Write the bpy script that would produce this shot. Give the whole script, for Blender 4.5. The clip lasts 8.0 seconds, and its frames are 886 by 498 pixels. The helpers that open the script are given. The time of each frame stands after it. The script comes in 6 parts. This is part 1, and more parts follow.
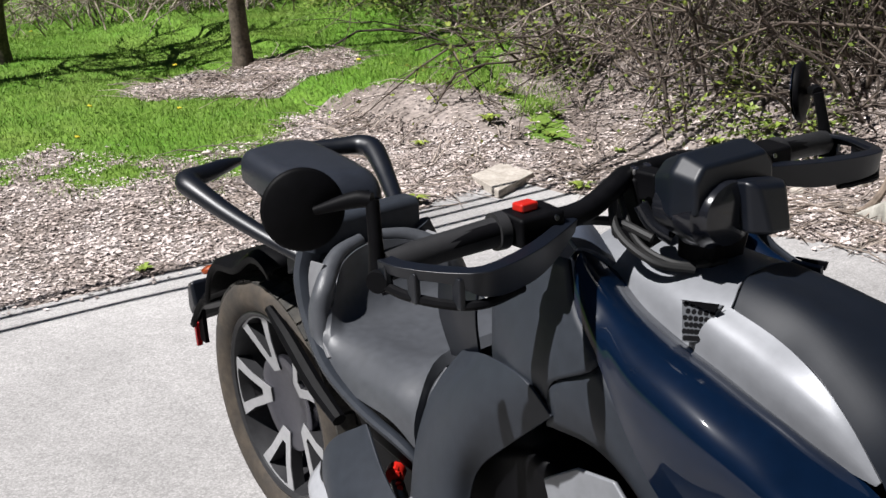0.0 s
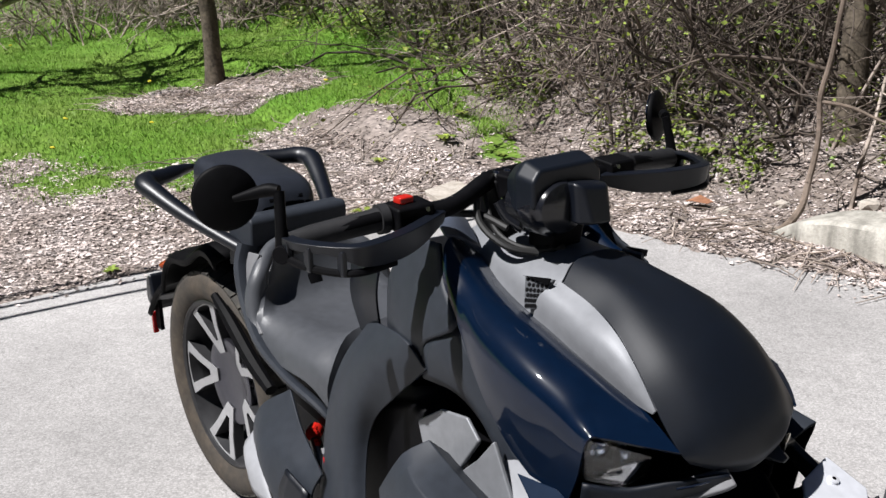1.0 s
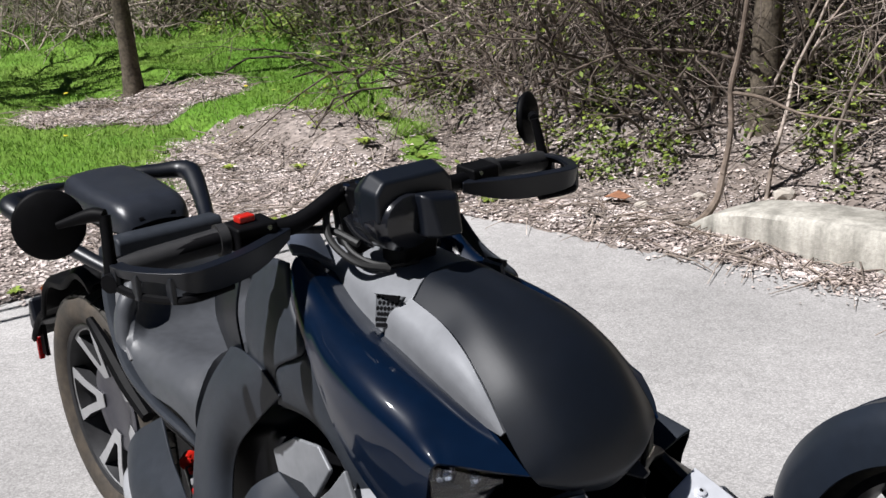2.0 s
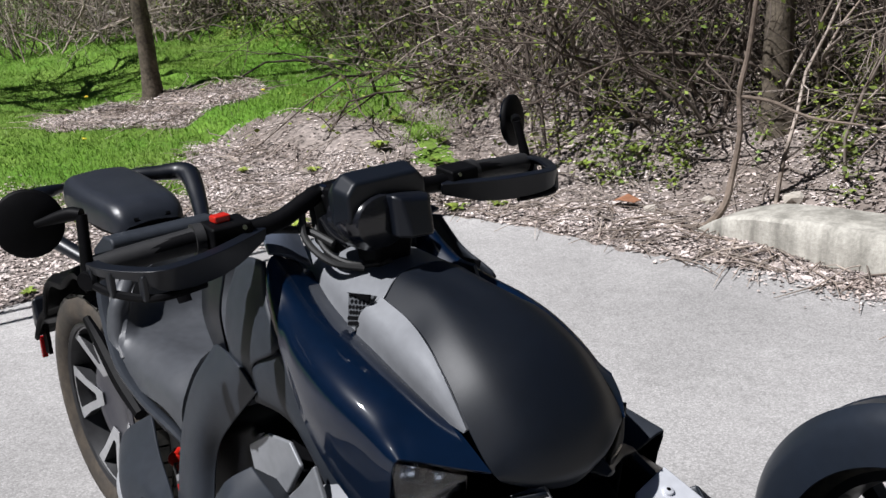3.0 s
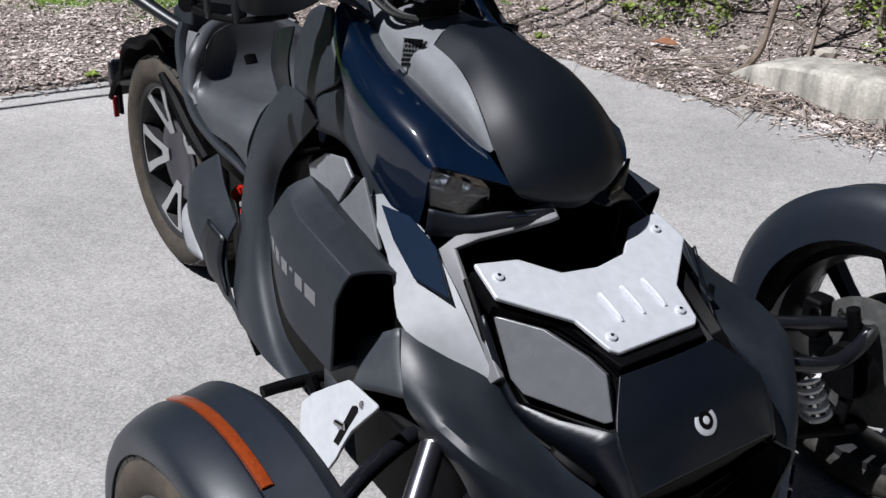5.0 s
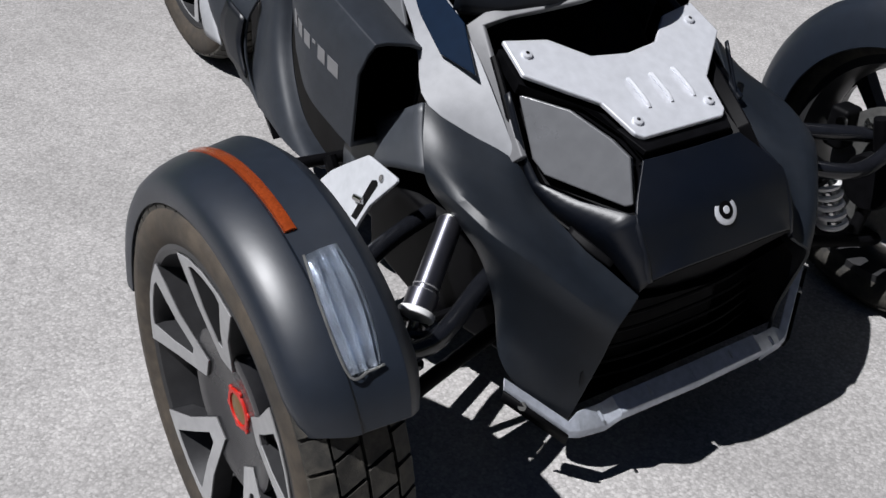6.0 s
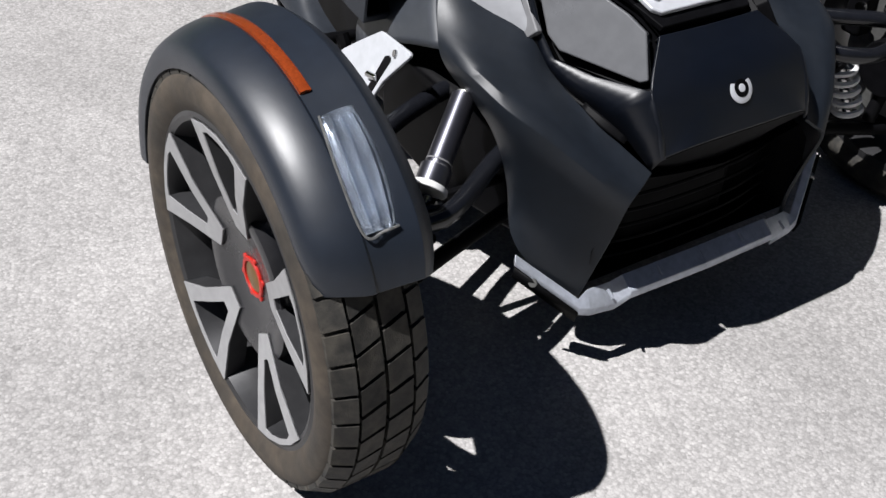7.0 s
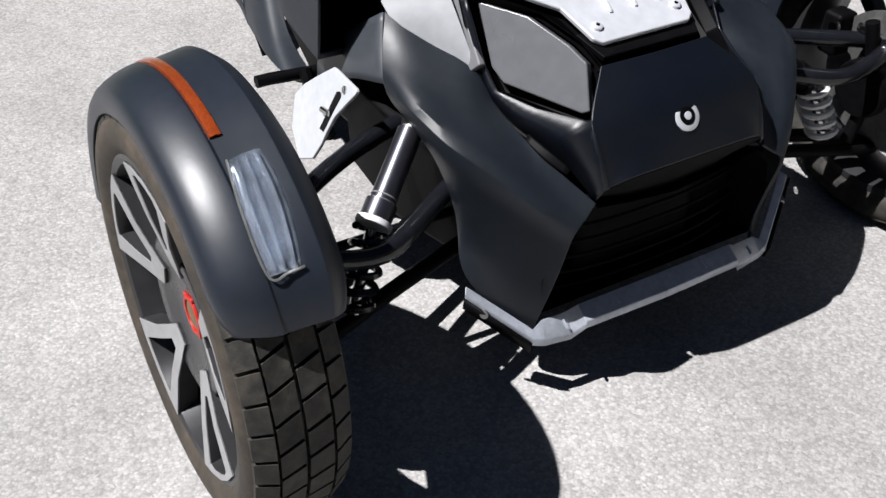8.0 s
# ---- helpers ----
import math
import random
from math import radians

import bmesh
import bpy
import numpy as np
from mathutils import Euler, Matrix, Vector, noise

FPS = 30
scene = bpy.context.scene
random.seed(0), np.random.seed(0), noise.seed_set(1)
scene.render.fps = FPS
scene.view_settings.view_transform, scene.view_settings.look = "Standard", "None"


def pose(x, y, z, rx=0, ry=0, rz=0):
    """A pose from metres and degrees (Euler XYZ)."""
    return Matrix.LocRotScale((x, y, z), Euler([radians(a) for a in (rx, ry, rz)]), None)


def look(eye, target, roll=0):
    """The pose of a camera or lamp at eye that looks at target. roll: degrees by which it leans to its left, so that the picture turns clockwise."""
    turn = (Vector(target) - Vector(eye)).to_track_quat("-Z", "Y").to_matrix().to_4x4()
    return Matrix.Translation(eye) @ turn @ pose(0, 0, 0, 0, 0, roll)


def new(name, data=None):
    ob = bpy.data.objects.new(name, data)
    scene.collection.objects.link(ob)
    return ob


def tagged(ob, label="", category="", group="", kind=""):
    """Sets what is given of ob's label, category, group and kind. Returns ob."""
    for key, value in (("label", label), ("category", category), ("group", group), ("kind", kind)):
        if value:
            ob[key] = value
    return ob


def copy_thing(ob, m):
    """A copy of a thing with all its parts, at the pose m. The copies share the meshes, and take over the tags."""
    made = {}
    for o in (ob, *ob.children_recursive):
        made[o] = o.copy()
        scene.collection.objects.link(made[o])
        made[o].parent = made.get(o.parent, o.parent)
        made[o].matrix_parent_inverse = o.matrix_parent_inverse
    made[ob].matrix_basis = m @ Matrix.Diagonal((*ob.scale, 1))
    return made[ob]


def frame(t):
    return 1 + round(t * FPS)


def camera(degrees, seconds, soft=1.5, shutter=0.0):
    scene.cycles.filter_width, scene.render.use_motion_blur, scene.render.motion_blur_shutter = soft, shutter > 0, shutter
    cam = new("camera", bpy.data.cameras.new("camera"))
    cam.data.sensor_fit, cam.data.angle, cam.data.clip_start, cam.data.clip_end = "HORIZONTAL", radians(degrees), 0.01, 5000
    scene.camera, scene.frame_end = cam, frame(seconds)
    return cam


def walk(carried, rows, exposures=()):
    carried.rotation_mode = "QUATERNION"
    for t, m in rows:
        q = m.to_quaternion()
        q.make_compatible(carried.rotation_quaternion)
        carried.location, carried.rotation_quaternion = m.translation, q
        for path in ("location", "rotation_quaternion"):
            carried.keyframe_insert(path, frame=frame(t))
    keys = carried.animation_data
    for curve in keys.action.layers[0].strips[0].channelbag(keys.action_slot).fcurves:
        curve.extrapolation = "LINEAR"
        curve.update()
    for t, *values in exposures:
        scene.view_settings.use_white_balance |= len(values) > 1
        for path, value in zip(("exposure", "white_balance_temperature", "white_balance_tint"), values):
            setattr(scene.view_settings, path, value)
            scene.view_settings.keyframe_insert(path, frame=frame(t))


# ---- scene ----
cam = camera(44.9, 8.0)
PATH = [
    (0, (0.275, -1.0, 1.357), (-1.283, 0.089, 0.734), -3.5),
    (0.5, (0.506, -1.112, 1.384), (-1.046, -0.013, 0.764), -2.0),
    (1, (0.617, -1.093, 1.401), (-0.924, 0.039, 0.815), -2.0),
    (1.5, (0.649, -0.988, 1.41), (-0.888, 0.152, 0.83), -2.6),
    (1.7, (0.645, -0.957, 1.403), (-0.865, 0.216, 0.818), -3.2),
    (2.8, (0.679, -0.893, 1.391), (-0.786, 0.33, 0.795), -3.7),
    (3, (0.712, -0.883, 1.392), (-0.803, 0.286, 0.81), -3.7),
    (3.5, (0.795, -0.865, 1.378), (-0.802, 0.164, 0.754), -2.2),
    (4, (0.899, -0.963, 1.372), (-0.647, 0.119, 0.709), -1.5),
    (4.2, (0.939, -1.011, 1.368), (-0.597, 0.082, 0.7), -1.4),
    (5.3, (0.971, -1.099, 1.29), (-0.477, -0.068, 0.373), 2.6),
    (5.5, (0.974, -1.108, 1.27), (-0.453, -0.099, 0.298), 3.6),
    (6, (0.983, -1.122, 1.229), (-0.378, -0.144, 0.138), 4.0),
    (6.5, (0.996, -1.135, 1.201), (-0.308, -0.193, 0.012), 4.3),
    (7, (1.008, -1.145, 1.189), (-0.275, -0.224, -0.037), 4.6),
    (7.5, (1.031, -1.131, 1.204), (-0.229, -0.174, -0.02), 5.3),
    (8, (1.088, -1.001, 1.219), (-0.273, -0.167, 0.013), 1.1),
]
walk(cam, [(t, look(eye, target, roll)) for t, eye, target, roll in PATH],
     [(0, 0.90, 6500, 10), (1.5, 0.87, 6480, 10), (3, 0.66, 6330, 10), (3.5, 0.66, 6280, 10), (4, 0.65, 6230, 10), (5.5, 0.51, 6260, 10), (6, 0.47, 6320, 10), (6.5, 0.66, 6420, 10), (7, 0.78, 6440, 10), (7.5, 0.88, 6440, 10), (8, 0.88, 6440, 10)])

# ---- daylight ----
SUN_WAY = Vector((0.13, 0.60, -1.0)).normalized()
world = bpy.data.worlds.new("sky")
scene.world = world
world.use_nodes = True
sky = world.node_tree.nodes.new("ShaderNodeTexSky")
sky.sky_type = "NISHITA"
sky.sun_disc = False
sky.sun_elevation = math.asin(-SUN_WAY.z)
sky.sun_rotation = math.atan2(-SUN_WAY.x, -SUN_WAY.y)
sky.altitude, sky.air_density, sky.dust_density, sky.ozone_density = 1500.0, 0.20, 0.0, 2.0
world.node_tree.links.new(sky.outputs[0], world.node_tree.nodes["Background"].inputs[0])
world.node_tree.nodes["Background"].inputs[1].default_value = 0.05
sun = new("sun", bpy.data.lights.new("sun", "SUN"))
sun.data.energy, sun.data.angle, sun.data.color = 5.0, radians(0.53), (1.0, 0.985, 0.985)
sun.matrix_world = Matrix.Translation((0, -6, 12)) @ SUN_WAY.to_track_quat("-Z", "Y").to_matrix().to_4x4()


# ---- materials ----
LEVEL = 0.62  # brings the colours below, chosen by eye, to the true reflectance under this sun


def surface(name, colour, rough=0.5, metal=0.0, vary=0.25, grain=60.0, blotch=5.0, bump=0.1, bump_scale=250.0,
            coat=0.0, second=None, spec=0.5, stretch=None, by_object=0.0, by_island=0.0, rough_vary=0.1):
    """A node material: colour varied at two scales, an optional second colour in blotches, fine relief."""
    m = bpy.data.materials.new(name)
    m.use_nodes = True
    t, b = m.node_tree, m.node_tree.nodes["Principled BSDF"]

    def node(kind, **values):
        n = t.nodes.new(kind)
        for key, value in values.items():
            n.inputs[key].default_value = value
        return n

    where = node("ShaderNodeTexCoord").outputs["Object"]
    fine, wide = node("ShaderNodeTexNoise", Scale=grain, Detail=5.0), node("ShaderNodeTexNoise", Scale=blotch, Detail=6.0, Roughness=0.62)
    t.links.new(where, fine.inputs["Vector"])
    if stretch:
        run = t.nodes.new("ShaderNodeMapping")
        run.inputs["Scale"].default_value = stretch
        t.links.new(where, run.inputs["Vector"])
        t.links.new(run.outputs["Vector"], wide.inputs["Vector"])
    else:
        t.links.new(where, wide.inputs["Vector"])
    mix = t.nodes.new("ShaderNodeMix")
    mix.data_type = "RGBA"
    mix.inputs["A"].default_value = (*[LEVEL * c for c in colour], 1)
    mix.inputs["B"].default_value = (*[LEVEL * c for c in second or [c * (1 - vary) for c in colour]], 1)
    ramp = t.nodes.new("ShaderNodeMapRange")
    ramp.inputs["From Min"].default_value, ramp.inputs["From Max"].default_value = 0.38, 0.64
    t.links.new(wide.outputs["Fac"], ramp.inputs["Value"])
    t.links.new(ramp.outputs["Result"], mix.inputs["Factor"])
    hue = node("ShaderNodeHueSaturation")
    lift = t.nodes.new("ShaderNodeMapRange")
    lift.inputs["From Min"].default_value, lift.inputs["From Max"].default_value = 0.3, 0.7
    lift.inputs["To Min"].default_value, lift.inputs["To Max"].default_value = 1 - vary, 1 + vary
    t.links.new(fine.outputs["Fac"], lift.inputs["Value"])
    last = lift.outputs["Result"]
    for share, source in ((by_object, "ShaderNodeObjectInfo"), (by_island, "ShaderNodeNewGeometry")):
        if share:
            info = t.nodes.new(source)
            own = t.nodes.new("ShaderNodeMapRange")
            own.inputs["To Min"].default_value, own.inputs["To Max"].default_value = 1 - share, 1 + share
            t.links.new(info.outputs["Random" if by_object else "Random Per Island"], own.inputs["Value"])
            times = t.nodes.new("ShaderNodeMath")
            times.operation = "MULTIPLY"
            t.links.new(last, times.inputs[0])
            t.links.new(own.outputs["Result"], times.inputs[1])
            last = times.outputs[0]
    t.links.new(last, hue.inputs["Value"])
    t.links.new(mix.outputs["Result"], hue.inputs["Color"])
    t.links.new(hue.outputs["Color"], b.inputs["Base Color"])
    gloss = t.nodes.new("ShaderNodeMapRange")
    gloss.inputs["To Min"].default_value, gloss.inputs["To Max"].default_value = max(rough - rough_vary, 0.02), min(rough + rough_vary, 1)
    t.links.new(wide.outputs["Fac"], gloss.inputs["Value"])
    t.links.new(gloss.outputs["Result"], b.inputs["Roughness"])
    b.inputs["Metallic"].default_value = metal
    b.inputs["Specular IOR Level"].default_value = spec * LEVEL
    b.inputs["Coat Weight"].default_value = coat * LEVEL
    b.inputs["Coat Roughness"].default_value = 0.04
    if bump:
        rel, relief = node("ShaderNodeTexNoise", Scale=bump_scale, Detail=4.0), node("ShaderNodeBump", Strength=bump, Distance=0.004)
        t.links.new(where, rel.inputs["Vector"])
        t.links.new(rel.outputs["Fac"], relief.inputs["Height"])
        t.links.new(relief.outputs["Normal"], b.inputs["Normal"])
    return m


BLACK = surface("moulded_black_plastic", (0.0030, 0.0050, 0.0105), 0.40, spec=0.72, vary=0.12, blotch=9, bump=0.05, bump_scale=900)
HOOD = surface("satin_black_paint", (0.0040, 0.0068, 0.0130), 0.46, spec=0.50, vary=0.10, blotch=4, bump=0.015, bump_scale=500)
GREY = surface("grey_moulded_plastic", (0.105, 0.110, 0.120), 0.40, vary=0.10, blotch=7, bump=0.06, bump_scale=900)
SHROUD = surface("dark_grey_plastic", (0.030, 0.0355, 0.0460), 0.52, spec=0.4, vary=0.12, blotch=7, bump=0.06, bump_scale=900)
SILVER = surface("matte_silver_paint", (0.275, 0.284, 0.303), 0.40, metal=0.15, spec=0.45, vary=0.06, blotch=8, bump=0.02, bump_scale=700)
PLATE = surface("brushed_aluminium", (0.92, 0.94, 1.0), 0.36, metal=0.32, vary=0.06, blotch=10, bump=0.03, bump_scale=600)
LIGHTGREY = surface("pale_grey_paint", (0.37, 0.378, 0.40), 0.55, metal=0.0, vary=0.06, blotch=8, bump=0.02, bump_scale=700)
BLUE = surface("midnight_blue_gloss", (0.0020, 0.0088, 0.0270), 0.36, metal=0.0, vary=0.08, blotch=3, bump=0.0, coat=1.2, rough_vary=0.05, spec=0.07)
DEEP = surface("black_metal", (0.004, 0.004, 0.005), 0.55, metal=0.0, vary=0.3, bump=0.05, bump_scale=300, spec=0.12)
ARM = surface("black_enamel", (0.012, 0.013, 0.017), 0.22, vary=0.15, bump=0.02, coat=0.4)
# same black vinyl as below, its colour raised for the sunlit sheen
RIDERVINYL = surface("sheen_lightened_seat_vinyl", (0.078, 0.083, 0.094), 0.44, spec=0.8, vary=0.12, blotch=6, bump=0.12, bump_scale=1200)
VINYL = surface("seat_vinyl", (0.026, 0.030, 0.040), 0.33, spec=0.8, vary=0.12, blotch=6, bump=0.12, bump_scale=1200)
RUBBER = surface("grip_rubber", (0.022, 0.022, 0.024), 0.62, vary=0.2, bump=0.15, bump_scale=800)
TREAD = surface("tyre_tread", (0.030, 0.029, 0.027), 0.72, vary=0.25, blotch=30, second=(0.066, 0.060, 0.050), bump=0.2, bump_scale=500)
WALL = surface("dusty_tyre_wall", (0.052, 0.045, 0.038), 0.80, vary=0.20, blotch=14, second=(0.092, 0.074, 0.056), bump=0.15, bump_scale=400)
RIM = surface("dark_rim_paint", (0.050, 0.050, 0.053), 0.38, metal=0.3, vary=0.12, bump=0.02)
MACHINED = surface("machined_rim_face", (0.47, 0.47, 0.48), 0.42, metal=0.2, vary=0.08, blotch=20, bump=0.03, bump_scale=700)
CHROME = surface("bright_steel", (0.70, 0.70, 0.70), 0.16, metal=1.0, vary=0.08, bump=0.0)
STEEL = surface("dull_cast_metal", (0.42, 0.42, 0.41), 0.42, metal=0.8, vary=0.2, bump=0.1)
SPRING = surface("white_spring_paint", (1.0, 1.0, 1.0), 0.38, vary=0.06, bump=0.02)
AMBER = surface("amber_reflector", (0.33, 0.056, 0.011), 0.2, vary=0.2, grain=300, blotch=60, bump=0.25, bump_scale=900, coat=0.8)
RED = surface("red_plastic", (0.62, 0.020, 0.012), 0.38, vary=0.1, bump=0.03)
REDLENS = surface("red_reflector", (0.42, 0.008, 0.010), 0.18, vary=0.15, bump=0.1, coat=0.8)
GOLD = surface("brass_cap", (0.45, 0.27, 0.10), 0.35, metal=0.9, vary=0.1, bump=0.03)
PRINT = surface("grey_print", (0.24, 0.24, 0.25), 0.5, vary=0.05, bump=0.0)
MIRROR = surface("mirror_glass", (0.85, 0.85, 0.86), 0.03, metal=1.0, vary=0.0, bump=0.0, rough_vary=0.0)
LAMPBACK = surface("lamp_reflector", (0.80, 0.92, 1.10), 0.12, metal=0.80, vary=0.45, grain=40, bump=0.1, bump_scale=120)
CONCRETE = surface("weathered_concrete", (0.66, 0.63, 0.56), 0.88, vary=0.14, grain=70, blotch=2.4, second=(0.33, 0.315, 0.275), bump=0.5, bump_scale=120, stretch=(4.0, 4.0, 0.7))
SLAB = surface("pale_stone", (0.66, 0.60, 0.53), 0.9, vary=0.18, grain=50, blotch=9, second=(0.46, 0.41, 0.35), bump=0.5, bump_scale=90)
BARK = surface("grey_brown_bark", (0.165, 0.135, 0.10), 0.95, vary=0.4, grain=45, blotch=9, second=(0.085, 0.068, 0.05), bump=1.0, bump_scale=70)
TWIG = surface("dry_twig", (0.53, 0.45, 0.39), 0.9, vary=0.3, grain=30, blotch=2.5, second=(0.24, 0.19, 0.155), bump=0.3, bump_scale=120, by_island=0.5)
DARKTWIG = surface("dark_branch", (0.105, 0.082, 0.066), 0.92, vary=0.3, grain=30, blotch=3, second=(0.17, 0.135, 0.11), bump=0.4, bump_scale=90, by_island=0.45)
LEAF = surface("spring_leaf", (0.30, 0.36, 0.06), 0.55, vary=0.25, grain=20, blotch=1.5, second=(0.13, 0.21, 0.035), bump=0.0, by_island=0.45)
GRASS = surface("grass_blade", (0.190, 0.365, 0.036), 0.6, vary=0.16, grain=9, blotch=0.9, second=(0.29, 0.43, 0.085), bump=0.0, by_island=0.24)
LITTER = surface("dead_leaf", (0.80, 0.70, 0.66), 0.9, vary=0.25, grain=30, blotch=4, second=(0.44, 0.36, 0.32), bump=0.0, by_island=0.68)
VINE = surface("pale_brown_vine", (0.30, 0.235, 0.19), 0.9, vary=0.3, grain=30, blotch=6, second=(0.17, 0.13, 0.10), bump=0.6, bump_scale=90)
YELLOW = surface("dandelion_flower", (0.85, 0.72, 0.05), 0.7, vary=0.1, bump=0.0)
CABLE = surface("cable_sheath", (0.02, 0.02, 0.02), 0.6, vary=0.1, bump=0.0)


def aggregate(name):
    """Worn asphalt: pale stones of many greys set in darker binder, with wide stains."""
    m = bpy.data.materials.new(name)
    m.use_nodes = True
    t, b = m.node_tree, m.node_tree.nodes["Principled BSDF"]
    where = t.nodes.new("ShaderNodeTexCoord").outputs["Object"]

    def tex(kind, scale, **more):
        n = t.nodes.new(kind)
        n.inputs["Scale"].default_value = scale
        for key, value in more.items():
            n.inputs[key].default_value = value
        t.links.new(where, n.inputs["Vector"])
        return n

    def ranged(socket, a, b2, lo, hi):
        n = t.nodes.new("ShaderNodeMapRange")
        for key, value in (("From Min", a), ("From Max", b2), ("To Min", lo), ("To Max", hi)):
            n.inputs[key].default_value = value
        t.links.new(socket, n.inputs["Value"])
        return n.outputs["Result"]

    def product(p, q):
        n = t.nodes.new("ShaderNodeMath")
        n.operation = "MULTIPLY"
        t.links.new(p, n.inputs[0])
        t.links.new(q, n.inputs[1])
        return n.outputs[0]

    stones, small = tex("ShaderNodeTexVoronoi", 170.0), tex("ShaderNodeTexVoronoi", 420.0)
    wide, mid = tex("ShaderNodeTexNoise", 0.7, Detail=7.0, Roughness=0.6), tex("ShaderNodeTexNoise", 14.0, Detail=6.0, Roughness=0.7)
    tone = ranged(stones.outputs["Color"], 0.0, 1.0, 0.72, 1.20)
    tone = product(tone, ranged(stones.outputs["Distance"], 0.35, 0.75, 1.0, 0.84))
    tone = product(tone, ranged(small.outputs["Color"], 0.0, 1.0, 0.86, 1.12))
    tone = product(tone, ranged(wide.outputs["Fac"], 0.3, 0.7, 0.76, 1.14))
    patch = tex("ShaderNodeTexNoise", 2.6, Detail=8.0, Roughness=0.68)
    tone = product(tone, ranged(patch.outputs["Fac"], 0.32, 0.68, 0.90, 1.06))
    tone = product(tone, ranged(mid.outputs["Fac"], 0.3, 0.7, 0.90, 1.07))
    hue = t.nodes.new("ShaderNodeHueSaturation")
    hue.inputs["Color"].default_value = (0.346, 0.335, 0.328, 1)
    t.links.new(tone, hue.inputs["Value"])
    t.links.new(hue.outputs["Color"], b.inputs["Base Color"])
    b.inputs["Roughness"].default_value = 0.9
    b.inputs["Specular IOR Level"].default_value = 0.25
    relief = t.nodes.new("ShaderNodeBump")
    relief.inputs["Strength"].default_value, relief.inputs["Distance"].default_value = 0.35, 0.0025
    t.links.new(product(ranged(stones.outputs["Distance"], 0.0, 0.8, 1.0, 0.0), ranged(small.outputs["Distance"], 0.0, 0.8, 1.0, 0.4)), relief.inputs["Height"])
    t.links.new(relief.outputs["Normal"], b.inputs["Normal"])
    return m


ASPHALT = aggregate("old_pale_asphalt")
EARTH = surface("leaf_strewn_earth", (0.37, 0.315, 0.285), 0.95, vary=0.42, grain=28, blotch=1.6, second=(0.21, 0.17, 0.145), bump=1.0, bump_scale=34)
TURF = surface("lawn_soil", (0.12, 0.27, 0.020), 0.95, vary=0.35, grain=26, blotch=1.0, second=(0.19, 0.30, 0.045), bump=1.0, bump_scale=45)

GLASS = bpy.data.materials.new("clear_lens")
GLASS.use_nodes = True
GLASS.node_tree.nodes["Principled BSDF"].inputs["Transmission Weight"].default_value = 1.0
GLASS.node_tree.nodes["Principled BSDF"].inputs["Roughness"].default_value = 0.03
GLASS.node_tree.nodes["Principled BSDF"].inputs["IOR"].default_value = 1.45


# ---- mesh helpers ----
def smooth_line(points, n):
    """n points along a curve through the given ones (Catmull-Rom)."""
    p = [Vector(q) for q in points]
    if len(p) == 2:
        return [p[0].lerp(p[1], i / (n - 1)) for i in range(n)]
    p = [2 * p[0] - p[1]] + p + [2 * p[-1] - p[-2]]
    out = []
    for i in range(n):
        u = i / (n - 1) * (len(p) - 3)
        k = min(int(u), len(p) - 4)
        a, b, c, d, s = p[k], p[k + 1], p[k + 2], p[k + 3], u - k
        out.append(0.5 * (2 * b + (c - a) * s + (2 * a - 5 * b + 4 * c - d) * s * s + (3 * b - a - 3 * c + d) * s ** 3))
    return out


def sheet(rows, n=9, m=13):
    """A smooth sheet through rows of control points: n across the rows, m along each."""
    lines = [smooth_line(r, m) for r in rows]
    cols = [smooth_line([l[j] for l in lines], n) for j in range(m)]
    verts = [cols[j][i] for i in range(n) for j in range(m)]
    faces = [(i * m + j, i * m + j + 1, (i + 1) * m + j + 1, (i + 1) * m + j) for i in range(n - 1) for j in range(m - 1)]
    return verts, faces


def loft(rings, cap=True, closed=True):
    """A skin over rings of equally many points."""
    m = len(rings[0])
    verts = [Vector(p) for r in rings for p in r]
    last = m if closed else m - 1
    faces = [(i * m + j, i * m + (j + 1) % m, (i + 1) * m + (j + 1) % m, (i + 1) * m + j) for i in range(len(rings) - 1) for j in range(last)]
    if cap:
        faces += [tuple(range(m - 1, -1, -1)), tuple((len(rings) - 1) * m + j for j in range(m))]
    return verts, faces


def tube(points, r, n=10, steps=0, flat=1.0, up=(0, 0, 1)):
    """A tube along points; r: a radius or one for each point; flat: its height over its width."""
    rs = r if isinstance(r, (list, tuple)) else [r] * len(points)
    if steps:
        line = smooth_line(points, steps)
        rs = [v.x for v in smooth_line([(q, 0, 0) for q in rs], steps)]
    else:
        line = [Vector(p) for p in points]
    rings, side = [], None
    for i, p in enumerate(line):
        way = (line[min(i + 1, len(line) - 1)] - line[max(i - 1, 0)]).normalized()
        if side is None:
            side = way.cross(Vector(up))
            side = side if side.length > 0.05 else way.cross(Vector((1, 0, 0)))
        side = (side - way * side.dot(way)).normalized()
        top = side.cross(way)
        rings.append([p + rs[i] * (math.cos(a) * side + flat * math.sin(a) * top) for a in [2 * math.pi * k / n for k in range(n)]])
    return loft(rings)


def lathe(profile, n=48, centre=(0, 0, 0), closed=False):
    """A turned shape about an axis along y: profile of (radius, y)."""
    c = Vector(centre)
    prof = list(profile)
    m = len(prof)
    verts = [c + Vector((r * math.cos(a), y, r * math.sin(a))) for a in [2 * math.pi * k / n for k in range(n)] for r, y in prof]
    faces = [(i * m + j, i * m + (j + 1) % m, ((i + 1) % n) * m + (j + 1) % m, ((i + 1) % n) * m + j) for i in range(n) for j in range(m if closed else m - 1)]
    return verts, faces


def prism(outline, way):
    """A plate: an outline of points, pushed along a vector."""
    a = [Vector(p) for p in outline]
    return loft([a, [p + Vector(way) for p in a]])


